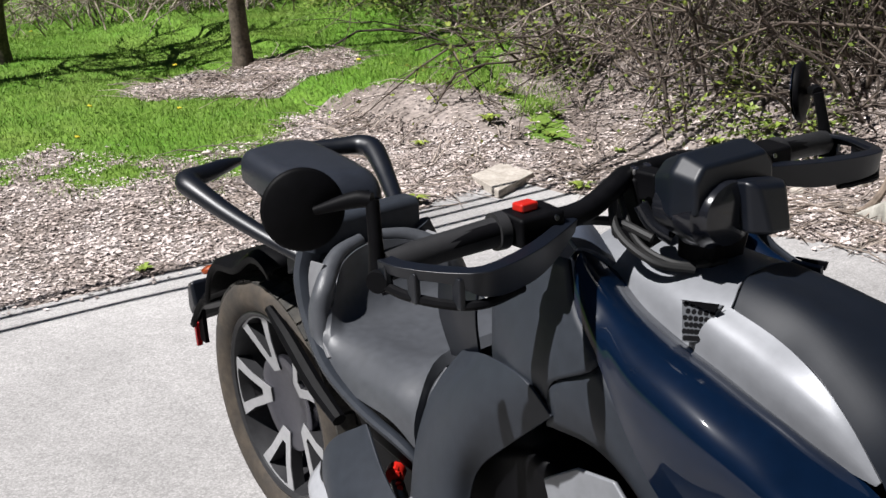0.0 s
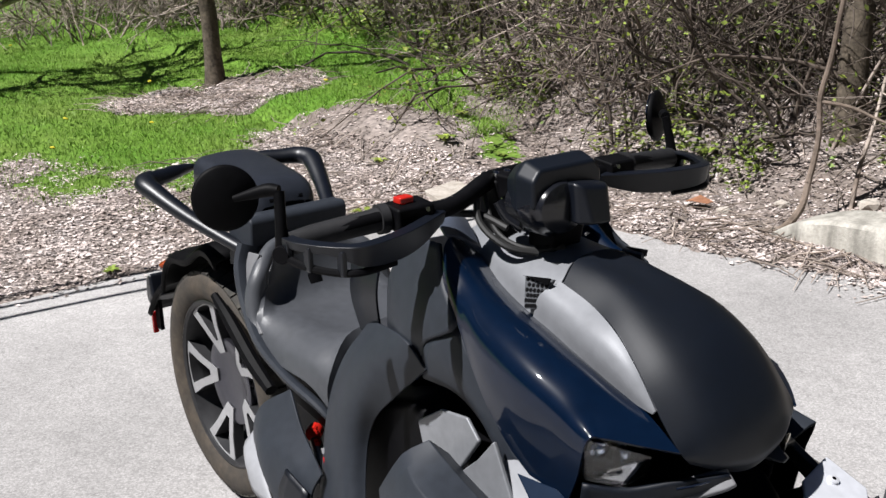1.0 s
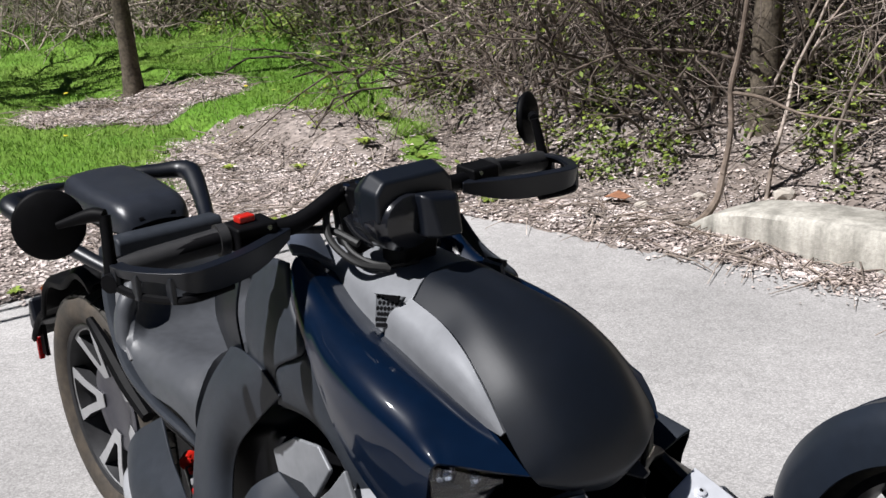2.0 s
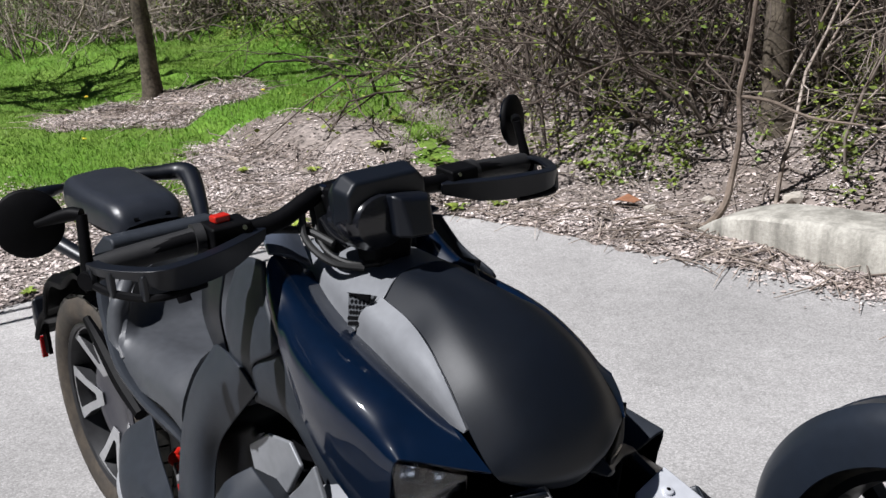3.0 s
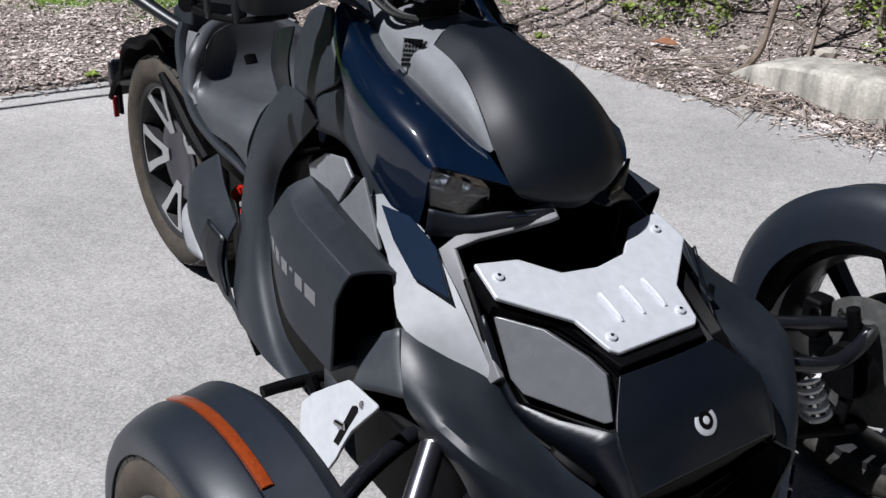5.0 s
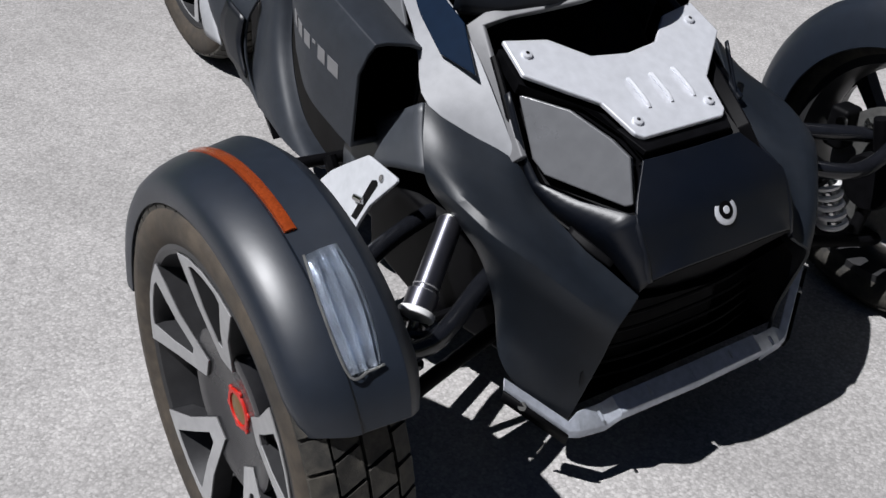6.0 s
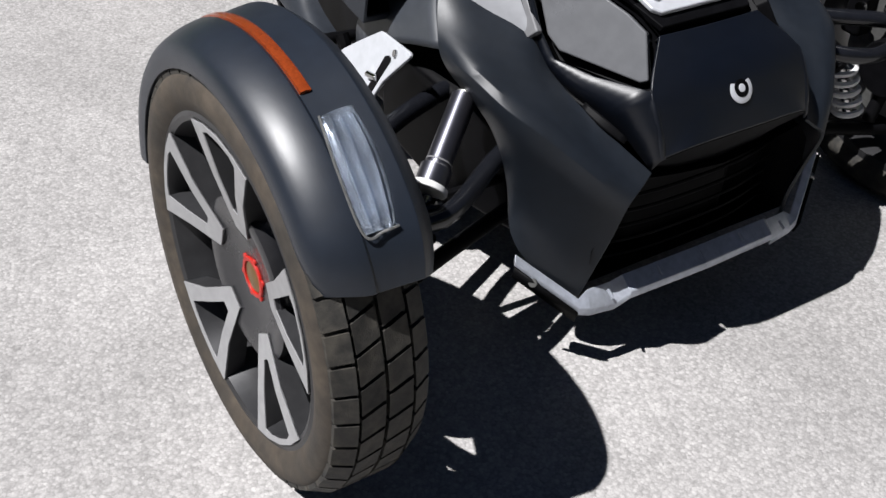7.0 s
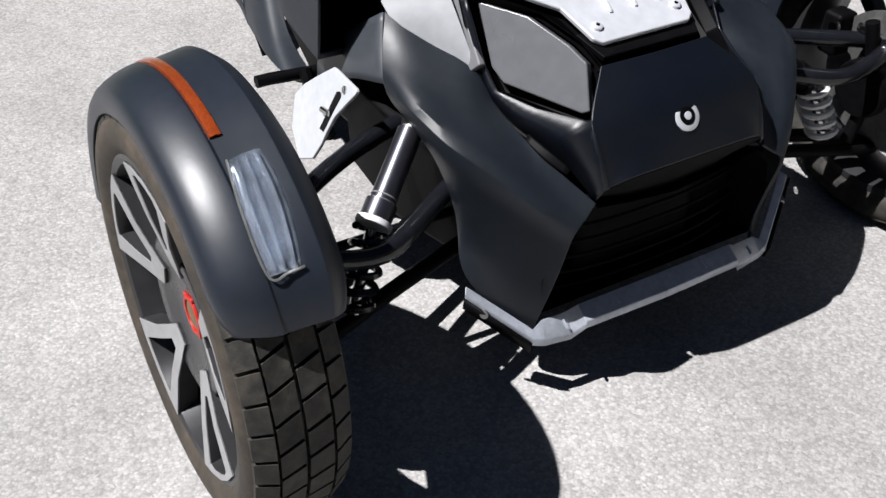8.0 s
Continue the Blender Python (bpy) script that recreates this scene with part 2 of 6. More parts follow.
def block(centre, size, turn=None):
    c, h = Vector(centre), Vector(size) / 2
    ring = [(-1, -1), (1, -1), (1, 1), (-1, 1)]
    v, f = loft([[Vector((sx * h.x, sy * h.y, sz * h.z)) for sx, sy in ring] for sz in (-1, 1)])
    return [c + (turn @ p if turn else p) for p in v], f


def join(*pieces):
    verts, faces = [], []
    for v, f in pieces:
        k = len(verts)
        verts += v
        faces += [tuple(i + k for i in q) for q in f]
    return verts, faces


def disc(centre, normal, r, depth, n=24, dome=0.0):
    """A round plate with an edge, its face towards normal; dome: how far its middle stands out."""
    way = Vector(normal).normalized()
    side = way.orthogonal().normalized()
    top = way.cross(side)
    c = Vector(centre)
    prof = [(0.92 * r, 0), (r, 0.15 * depth), (r, 0.8 * depth), (0.93 * r, depth), (0.6 * r, depth + 0.65 * dome), (0.2 * r, depth + dome)]
    return loft([[c + q * way + s * (math.cos(a) * side + math.sin(a) * top) for a in [2 * math.pi * k / n for k in range(n)]] for s, q in prof])


def part(name, geo, material, parent=None, label="", mirror=False, thick=0.0, bevel=0.0, sharp=38, offset=-1.0, extra=None, flip=False):
    """Links verts and faces as one mesh object under a thing or a part."""
    verts, faces = geo
    verts = [(p[0], -p[1], p[2]) if mirror else tuple(p) for p in verts]
    if mirror != flip:
        faces = [tuple(reversed(q)) for q in faces]
    me = bpy.data.meshes.new(name)
    me.from_pydata(verts, [], faces)
    if not thick:
        bm = bmesh.new()
        bm.from_mesh(me)
        bmesh.ops.recalc_face_normals(bm, faces=bm.faces)
        bm.to_mesh(me)
        bm.free()
    me.shade_smooth()
    me.set_sharp_from_angle(angle=radians(sharp))
    for mt in material if isinstance(material, (list, tuple)) else [material]:
        me.materials.append(mt)
    ob = new(name, me)
    ob.parent = parent
    if label:
        ob["label"] = label
    if thick:
        mod = ob.modifiers.new("thickness", "SOLIDIFY")
        mod.thickness, mod.offset = thick, offset
    if bevel:
        mod = ob.modifiers.new("rounding", "BEVEL")
        mod.width, mod.segments, mod.limit_method, mod.angle_limit, mod.harden_normals = bevel, 2, "ANGLE", radians(32), True
    return ob


# ---- the ground: asphalt, a strip of leaf-strewn earth, a lawn, a wood's edge ----
def edge_of_road(y):
    """x of the asphalt's far edge, which turns a corner and then runs along the kerb."""
    x = -3.70 + 0.04 * math.sin(2.1 * y) + 0.02 * math.sin(5.3 * y + 1) + 0.012 * y
    x += 1.28 * (max(0.0, min(y, 2.42) - 2.26) / 0.16) ** 1.1
    return x + max(0.0, min(y, 2.60) - 2.42) * 5.3 + max(0.0, min(y, 2.76) - 2.60) * 8 + max(0.0, y - 2.76) * 40


def ragged(x, y):
    """y with the small wander of the asphalt's edge added."""
    return y + 0.05 * noise.noise((x * 1.6, 3.1, 0)) + 0.03 * noise.noise((x * 5.5, 1.7, 4))


def height(x, y):
    """The earth's height over the asphalt."""
    y = ragged(x, y)
    d = min(edge_of_road(y) - x, math.hypot(3.7 + min(x, -3.7), 0) + max(0.0, -3.6 - x) + max(0.0, y - 1.7))
    d = d if edge_of_road(y) > x else -1.0
    rise = 0.30 * (1 - math.exp(-(max(d, 0) / 3.0) ** 1.7)) + 0.02 * max(d - 6, 0)
    bank = min(1.0, max(0.0, (y - 2.85 - 0.9 * max(0.0, min(1.0, (-3.5 - x) / 3))) / 1.3))
    rise += 0.26 * bank * bank * (3 - 2 * bank)
    rough = 0.035 * noise.noise((x * 1.3, y * 1.3, 0)) + 0.015 * noise.noise((x * 4, y * 4, 3))
    return max(rise + rough * min(1, max(d, 0) / 0.5), 0.006) if d > 0.0 else -0.01


def lawn_share(x, y):
    """1 on the lawn, 0 on bare earth."""
    n = 0.35 * noise.noise((x * 0.9, y * 0.9, 7)) + 0.34 * noise.noise((x * 2.6, y * 2.6, 2)) + 0.16 * noise.noise((x * 8, y * 8, 5))
    near = max((-4.80 - x + 1.1 * max(0.0, min(1.0, (y - 2.3) / 0.5)) - 0.55 * max(0.0, min(1.0, (0.7 - y) / 0.6))) / 0.95 + n * 2.2, 0.55 - math.hypot((x + 4.45) / 0.75, (y - 2.95) / 0.55) + n * 1.5)
    mound = (math.hypot((x + 4.75) / 0.75, (y - 2.25) / 0.55) - 1.0) * 2.0 + n * 1.0
    wood = (4.30 + 0.22 * max(0.0, -x - 6.0) - y - 0.7 * max(0.0, x + 5.9)) / 0.5 + n * 1.6
    u, v = 0.42 * (x + 6.70) + 0.90 * (y - 2.20), -0.90 * (x + 6.70) + 0.42 * (y - 2.20)
    ring = (math.hypot(u / 0.84, v / 0.30) - 1.0) * 1.6 + n * 2.4
    return max(0.0, min(1.0, near, wood, ring, mound))


def sheet_object(name, xs, ys, z, material, keep=None):
    verts = [(x, y, z(x, y)) for x in xs for y in ys]
    m = len(ys)
    faces = [(i * m + j, (i + 1) * m + j, (i + 1) * m + j + 1, i * m + j + 1) for i in range(len(xs) - 1) for j in range(m - 1)]
    if keep:
        faces = [q for q in faces if keep(sum(verts[k][0] for k in q) / 4, sum(verts[k][1] for k in q) / 4)]
    me = bpy.data.meshes.new(name)
    me.from_pydata(verts, [], faces)
    me.shade_smooth()
    me.materials.append(material)
    ob = new(name, me)
    ob["kind"] = "structure"
    return ob


def spread(a, b, n, power=1.0):
    return [a + (b - a) * (i / n) ** power for i in range(n + 1)]


road = sheet_object("road", [-30, -12, -8, -6, -5, -4, -3, -2, -1, 0, 1, 2, 4, 8, 20, 60], [-60, -20, -8, -4, -2, -1, 0, 1, 2, 3, 4, 6, 8, 20, 60], lambda x, y: 0.0, ASPHALT)
tagged(road, "pale grey worn asphalt drive with fine stone grain", "road", kind="structure")
xs = spread(-0.2, -16.5, 190, 1.15) + [-20, -28, -45, -90, -300]
ys = [-300, -90, -40, -16, -8] + [-5 + 0.1 * i for i in range(70)] + [2 + 0.04 * i for i in range(40)] + [3.6 + 0.1 * i for i in range(75)] + [14, 20, 40, 90, 300]
ground = sheet_object("ground", xs, ys, height, EARTH)
tagged(ground, "brown earth strewn with dead leaves beside the asphalt", "ground", kind="structure")
ground.data.materials.append(TURF)
for poly in ground.data.polygons:
    c = poly.center
    poly.material_index = 1 if lawn_share(c.x, c.y) > 0.42 else 0


def tree_line():
    """Added unseen woods closing the place all round, to darken low sky reflections: an uneven ring of crowns."""
    n, rows = 160, 9
    verts, faces = [], []
    for i in range(n):
        a = 2 * math.pi * i / n
        top = 10.5 + 3.0 * noise.noise((3 * math.cos(a), 3 * math.sin(a), 1)) + 1.2 * noise.noise((11 * math.cos(a), 11 * math.sin(a), 4))
        for j in range(rows):
            s = j / (rows - 1)
            r = 24 + 1.5 * noise.noise((8 * math.cos(a), 8 * math.sin(a), 5 * s)) + 2.5 * s * s
            verts.append((-2 + r * math.cos(a), r * math.sin(a), -0.2 + top * s))
    for i in range(n):
        for j in range(rows - 1):
            a, b = i * rows + j, ((i + 1) % n) * rows + j
            faces.append((a, b, b + 1, a + 1))
    me = bpy.data.meshes.new("backdrop")
    me.from_pydata(verts, [], faces)
    me.materials.append(surface("far_foliage", (0.060, 0.075, 0.035), 0.95, vary=0.4, grain=3, blotch=0.6, second=(0.045, 0.040, 0.030), bump=1.0, bump_scale=4))
    ob = new("backdrop", me)
    tagged(ob, "added unseen ring of dark trees that closes the place and dims the low sky", "trees", kind="structure")


tree_line()


# ---- the three-wheeled motorcycle: x forward, y to its left, front axle at x = 0 ----
bike = new("three_wheeled_motorcycle")
tagged(bike, "black and midnight-blue three-wheeled motorcycle parked on pale asphalt", "motorcycle")
FRONT, REAR = Vector((0.0, -0.675, 0.290)), Vector((-1.712, 0.0, 0.310))


HUB = surface("gloss_dark_hub", (0.055, 0.055, 0.060), 0.26, metal=0.4, vary=0.1, bump=0.01)


def ring_profile(r, w, rim, n=9):
    """The outer half-round of a tyre: (radius, y) from one bead over the tread to the other."""
    h = w / 2
    return [(rim, -0.82 * h), (rim + 0.012, -0.93 * h), (rim + 0.42 * (r - rim), -1.0 * h), (rim + 0.72 * (r - rim), -0.985 * h), (r - 0.010, -0.90 * h),
            (r - 0.003, -0.78 * h), (r, -0.45 * h), (r + 0.001, 0), (r, 0.45 * h), (r - 0.003, 0.78 * h), (r - 0.010, 0.90 * h),
            (rim + 0.72 * (r - rim), 0.985 * h), (rim + 0.42 * (r - rim), 1.0 * h), (rim + 0.012, 0.93 * h), (rim, 0.82 * h)]


def tread_blocks(c, r, w, count):
    """Raised tread blocks: two rows of square shoulder blocks, two rows of slanted ones between."""
    pieces, h = [], w / 2
    step = 2 * math.pi / count
    for a0, a1, slant, shift in ((-1.0, -0.60, 0.10, 0.0), (-0.54, -0.04, 0.55, 0.35), (0.04, 0.54, 0.55, 0.85), (0.60, 1.0, 0.10, 0.5)):
        for k in range(count):
            rings = []
            for lift in (-0.009, 0.0035):
                pts = []
                for ya, e in ((a0, 0.07), (a1, 0.07), (a1, 0.93), (a0, 0.93)):
                    lean = slant * (ya - (a0 + a1) / 2)
                    ang = (k + shift + e + lean) * step
                    edge = max(0.0, abs(ya) - 0.6)
                    rr = r + lift - 0.058 * edge ** 1.6
                    pts.append(c + Vector((rr * math.cos(ang), ya * h * 0.97, rr * math.sin(ang))))
                rings.append(pts)
            pieces.append(loft(rings))
    return join(*pieces)


def wheel(name, c, r, w, rim, mirror, spokes, start, label):
    """A cast wheel whose outer face looks towards -y: barrel, V-shaped spokes, hub, tyre."""
    h = w / 2
    body = part(name, lathe([(rim - 0.012, h * 0.9), (rim - 0.022, h * 0.5), (rim - 0.028, 0), (rim - 0.016, -h * 0.55), (rim - 0.008, -h * 0.84), (rim - 0.001, -h * 0.89),
                             (rim + 0.006, -h * 0.86), (rim + 0.008, -h * 0.7), (rim - 0.004, 0), (rim + 0.006, h * 0.86)], 64, c, True), RIM, bike, label, mirror)
    prof = ring_profile(r - 0.006, w, rim)
    tyre = part("tyre", lathe(prof, 72, c, True), [WALL, TREAD], body, "black tyre with a brown dusty wall", mirror)
    m = len(prof)
    for poly in tyre.data.polygons:
        j = poly.index % m
        poly.material_index = 1 if j >= 4 else 0
    part("tread", tread_blocks(c, r, w * 0.93, 44), TREAD, body, "worn block tread", mirror)
    face = -h * (0.92 if w < 0.16 else 0.80)
    part("hub", lathe([(0.0, face + 0.034), (0.035, face + 0.034), (0.060, face + 0.030), (0.085, face + 0.024), (0.104, face + 0.020), (0.112, face + 0.022), (0.112, face + 0.032), (0.085, face + 0.075), (0.0, face + 0.085)], 48, c), HUB if w < 0.16 else SHOCKBODY, body, "gloss dark hub" if w < 0.16 else "dull grey metal hub", mirror, sharp=60)
    step = 2 * math.pi / spokes

    def spot(r, a, y):
        return c + Vector((r * math.cos(a), face + y, r * math.sin(a)))

    for k in range(spokes):
        a = start + step * k
        ro = rim - 0.004
        outer = [spot(0.076, a - 0.22, 0.022), spot(0.150, a - 0.30, 0.008), spot(ro, a - 0.37, 0.0)] + [spot(ro, a + q, 0.0) for q in (-0.2, 0.0, 0.2)] + [spot(ro, a + 0.37, 0.0), spot(0.150, a + 0.30, 0.008), spot(0.076, a + 0.22, 0.022), spot(0.074, a, 0.022)]
        inner = [spot(0.108, a - 0.070, 0.016), spot(0.150, a - 0.160, 0.008), spot(ro - 0.012, a - 0.225, 0.001)] + [spot(ro - 0.008, a + q, 0.001) for q in (-0.15, 0.0, 0.15)] + [spot(ro - 0.012, a + 0.225, 0.001), spot(0.150, a + 0.160, 0.008), spot(0.108, a + 0.070, 0.016), spot(0.107, a, 0.016)]
        back = Vector((0, 0.030, 0))
        mid = sum(inner, Vector()) / len(inner)
        deep = [mid + 0.86 * (p - mid) + back for p in inner]
        spoke = part("spoke", loft([[p + Vector((0, 0.0015, 0)) for p in outer], [p + Vector((0, 0.0015, 0)) for p in inner], deep, [p + back for p in outer], [p + Vector((0, 0.0015, 0)) for p in outer]], False), RIM, body, "", mirror)
        part("spoke_face", loft([[p + Vector((0, 0.003, 0)) for p in outer], outer, inner, [p + Vector((0, 0.003, 0)) for p in inner]], False), MACHINED, body, "machined bright spoke face", mirror)
    return body


def front_corner(mirror):
    """One front wheel with its fender, lamps and suspension; built for the right side, mirrored for the left."""
    c = FRONT + Vector((0, 0.022 if mirror else 0.0, 0))
    body = wheel("front_wheel", c + Vector((0, -0.015, 0)), 0.290, 0.138, 0.223, mirror, 5, 0.35, "five-spoke cast front wheel")
    part("hub_cap", disc(c + Vector((0, -0.0430, 0)), (0, -1, 0), 0.0215, 0.003, 20, 0.002), GOLD, body, "brass centre cap with red ring", mirror)
    part("cap_ring", join(lathe([(0.0222, -0.045), (0.0230, -0.0475), (0.0280, -0.0475), (0.0292, -0.046), (0.0292, -0.040), (0.0222, -0.040)], 32, c, True), *[disc(c + Vector((0.0290 * math.cos(q), -0.042, 0.0290 * math.sin(q))), (0, -1, 0), 0.0050, 0.005, 10) for q in (0.3, 1.35, 2.4, 3.44, 4.5, 5.55)]), RED, body, "red anodised ring", mirror)
    # the fender follows the tyre from behind, over the top, to the front
    sect = [(0.272, -0.080), (0.287, -0.0815), (0.2975, -0.0795), (0.3060, -0.073), (0.3130, -0.063), (0.3190, -0.052), (0.3235, -0.040), (0.3262, -0.029), (0.3268, -0.0238), (0.3245, -0.0215),
            (0.3262, -0.005), (0.3292, 0.015), (0.3322, 0.034), (0.3332, 0.041), (0.330, 0.047), (0.318, 0.062), (0.300, 0.072), (0.270, 0.080), (0.240, 0.084)]
    rings = []
    for k in range(41):
        s = k / 40
        a = radians(31 + (176 - 31) * s)
        tip = max(0.0, 1 - s / 0.09)
        tail = max(0.0, (s - 0.86) / 0.14)
        ring = []
        for rr, y in sect:
            y2 = y * (1 - 0.16 * tip ** 2) if y < 0 else y * (1 - 0.12 * tip ** 2)
            r2 = rr - (0.012 if rr > 0.28 else 0.0) * tip ** 2 + 0.011 * s - 0.004 * tail + 0.11 * s * max(0.0, -y - 0.045)
            turn = a + radians(1.5) * max(0.0, 1 - s / 0.15) * max(0.0, (-y - 0.035) / 0.04)
            ring.append(c + Vector((r2 * math.cos(turn), y2, r2 * math.sin(turn))))
        rings.append(ring)
    fender = part("front_fender", loft(rings, False, False), FENDER, bike, "matte slate-black moulded fender over the front wheel", mirror, thick=0.006, bevel=0.0015)

    def on_fender(deg, y, lift):
        a = radians(deg)
        s = (deg - 35) / 141
        rr = 0.3245 + 0.125 * (y + 0.0215) + 0.011 * s + 0.0003 + lift
        return c + Vector((rr * math.cos(a), y, rr * math.sin(a)))

    strip = [[on_fender(d, y, l) for y, l in ((-0.021, -0.002), (-0.020, 0.0035), (-0.012, 0.0040), (-0.0065, 0.002), (-0.006, -0.004), (-0.021, -0.005))] for d in [73 + 49 * k / 16 for k in range(17)]]
    if not mirror:
        part("amber_reflector", loft(strip), AMBER, fender, "long amber side reflector")
    lens, back = [], []
    for k in range(13):
        s = k / 12
        d = 66.5 - 24.0 * s
        y0, y1 = -0.0150 - 0.007 * math.sin(math.pi * s) - 0.006 * s, 0.020 + 0.010 * math.sin(math.pi * min(1.0, 0.15 + 0.8 * s)) - 0.006 * s
        lens.append([on_fender(d, y0 + (y1 - y0) * q, l) for q, l in ((0, 0.0), (0.06, 0.005), (0.35, 0.008), (0.7, 0.008), (0.94, 0.006), (1.0, 0.001), (0.5, 0.0005))])
        back.append([on_fender(d, y0 + (y1 - y0) * q, l) for q, l in ((0.04, 0.001), (0.16, 0.0015), (0.24, 0.0055), (0.32, 0.0015), (0.42, 0.0015), (0.50, 0.0055), (0.58, 0.0015), (0.72, 0.0015), (0.80, 0.0055), (0.88, 0.0015), (0.96, 0.001))])
    lamp = part("marker_lamp", loft(back, False, False), LAMPBACK, fender, "ribbed bright reflector of the front lamp", mirror, thick=0.001)
    cover = part("lens", loft(lens), GLASS, lamp, "clear lamp lens", mirror)
    cover.visible_shadow = False
    rim_path = [on_fender(66.8, -0.0155, 0.003), on_fender(55, -0.0245, 0.004), on_fender(42.6, -0.0220, 0.004), on_fender(42.2, 0.0, 0.004), on_fender(42.4, 0.018, 0.003)]
    part("lamp_rim", tube(rim_path, 0.0016, 6, 30), STEEL, lamp, "", mirror)
    # suspension
    part("inner_frame", loft([[(-0.40, -0.20, 0.16), (-0.40, -0.29, 0.18), (-0.40, -0.30, 0.36), (-0.40, -0.20, 0.40)], [(-0.22, -0.20, 0.14), (-0.22, -0.30, 0.17), (-0.22, -0.32, 0.38), (-0.22, -0.20, 0.44)], [(-0.06, -0.19, 0.14), (-0.05, -0.25, 0.16), (-0.06, -0.28, 0.34), (-0.08, -0.20, 0.42)]]), DEEP, bike, "", mirror, bevel=0.01)
    hub = c + Vector((0.0, 0.085, 0.0))
    rise = 0.045 if mirror else 0.0
    part("upper_arm", tube([(-0.08, -0.22, 0.335 + rise), (-0.040, -0.31, 0.325 + rise), (0.025, -0.45, 0.305 + rise), (0.010, -0.575, 0.340 + 0.5 * rise), (-0.02, -0.60, 0.36), (-0.06, -0.56, 0.36), (-0.16, -0.40, 0.36), (-0.22, -0.20, 0.37)], 0.015, 10, 40), ARM, bike, "black tubular upper suspension arm", mirror)
    part("lower_arm", tube([(-0.07, -0.20, 0.215), (-0.03, -0.40, 0.185), (0.015, -0.585, 0.160), (0.0, -0.605, 0.160), (-0.04, -0.585, 0.160), (-0.12, -0.42, 0.165), (-0.24, -0.18, 0.175)], 0.013, 10, 44), DEEP, bike, "black tubular lower suspension arm", mirror)
    part("steering_knuckle", join(tube([hub + Vector((0, 0.02, -0.11)), hub + Vector((0, -0.005, 0)), hub + Vector((-0.02, 0.01, 0.12))], 0.013 if mirror else 0.024, 10, 12), disc(hub, (0, 1, 0), 0.055, 0.03)), DEEP, bike, "", mirror)
    part("brake_disc", join(disc(c + Vector((0, 0.045, 0)), (0, 1, 0), 0.13, 0.006, 40)), STEEL, bike, "steel brake disc", mirror)
    # left caliper is near-black, to colour in the shade round that wheel
    cal = part("brake_caliper", block(c + Vector((-0.115, 0.060, 0.055)), (0.045, 0.05, 0.085)), DEEP if mirror else STEEL, bike, "cast metal brake caliper", mirror, bevel=0.010)
    for q in (-0.02, 0.02):
        part("bolt", disc(c + Vector((-0.115 + q, 0.092, 0.06 + q)), (0, 1, 0), 0.011, 0.010, 10), CHROME, cal, "", mirror)
    for q in ((0.018, 0.560, 0.300), (0.018, 0.560, 0.262)) if mirror else ():
        part("joint_bolt", disc((q[0], -q[1], q[2]), (0.8, -0.5, 0.4), 0.010, 0.012, 8), GOLD, bike, "brass-coloured bolt head", mirror)
    for q in ((-0.05, 0.580, 0.375), (0.0, 0.580, 0.372)):
        part("arm_bolt", disc((q[0], -q[1], q[2]), (0, 0, 1), 0.012, 0.012, 8), CHROME, bike, "bright bolt head", mirror)
    top, low = Vector((-0.100, -0.333, 0.406)), Vector((-0.030, -0.432, 0.322))
    way = (low - top).normalized()
    # left damper and spring seat are blackened too, shade put into the colour
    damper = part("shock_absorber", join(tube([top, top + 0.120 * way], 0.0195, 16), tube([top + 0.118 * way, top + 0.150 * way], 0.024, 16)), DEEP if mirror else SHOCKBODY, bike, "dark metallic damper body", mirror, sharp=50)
    part("damper_cap", tube([top - 0.006 * way, top + 0.008 * way], 0.0150, 12), STEEL, damper, "", mirror, bevel=0.002)
    for q in () if mirror else (0.108, 0.116, 0.124):
        part("damper_ring", tube([top + q * way, top + (q + 0.0022) * way], 0.0204, 18), PRINT, damper, "", mirror)
    part("spring_seat", tube([top + 0.146 * way, top + 0.156 * way], 0.028, 20), DEEP if mirror else SPRING, damper, "spring seat, pale on the right, blackened for shade on the left", mirror, bevel=0.002)
    foot = Vector((0.002, -0.474, 0.212)) if mirror else Vector((0.012, -0.492, 0.205))
    start = top + 0.16 * way
    run = foot - start
    side = run.normalized().orthogonal().normalized()
    over = run.normalized().cross(side)
    coil = [start + run * (k / 90) + 0.024 * (math.cos(k * 0.36) * side + math.sin(k * 0.36) * over) for k in range(91)]
    # the right spring's dark colour paints in the shade under the fender
    part("coil_spring", tube(coil, 0.0060, 6), ARM if not mirror else SPRING, damper, "right coil spring, coloured dark to stand in for shade" if not mirror else "white coil spring", mirror)
    part("damper_rod", tube([start, foot], 0.009, 10), CHROME, damper, "", mirror)
    part("tie_rod", tube([(-0.07, -0.18, 0.26), (-0.09, -0.58, 0.25)], 0.008, 8), DEEP, bike, "", mirror)


FIN = surface("deep_blue_paint", (0.004, 0.014, 0.036), 0.5, vary=0.08, blotch=5, bump=0.0, coat=0.35, spec=0.04)
FENDER = surface("satin_slate_plastic", (0.0165, 0.0225, 0.0345), 0.39, vary=0.10, blotch=7, bump=0.05, bump_scale=900, spec=0.75)
SHOCKBODY = surface("dark_anodised_metal", (0.16, 0.16, 0.19), 0.30, metal=0.9, vary=0.08, bump=0.02)
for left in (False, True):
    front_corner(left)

back_wheel = wheel("rear_wheel", REAR, 0.300, 0.205, 0.214, False, 5, 0.72, "five-spoke cast rear wheel")


# ---- nose ----
def lean(x, y, lift=0.0):
    """A point on the sloping grille plane."""
    return Vector((x + 0.395 * lift, y, 0.541 - 0.43 * (x + 0.018) + 0.918 * lift))


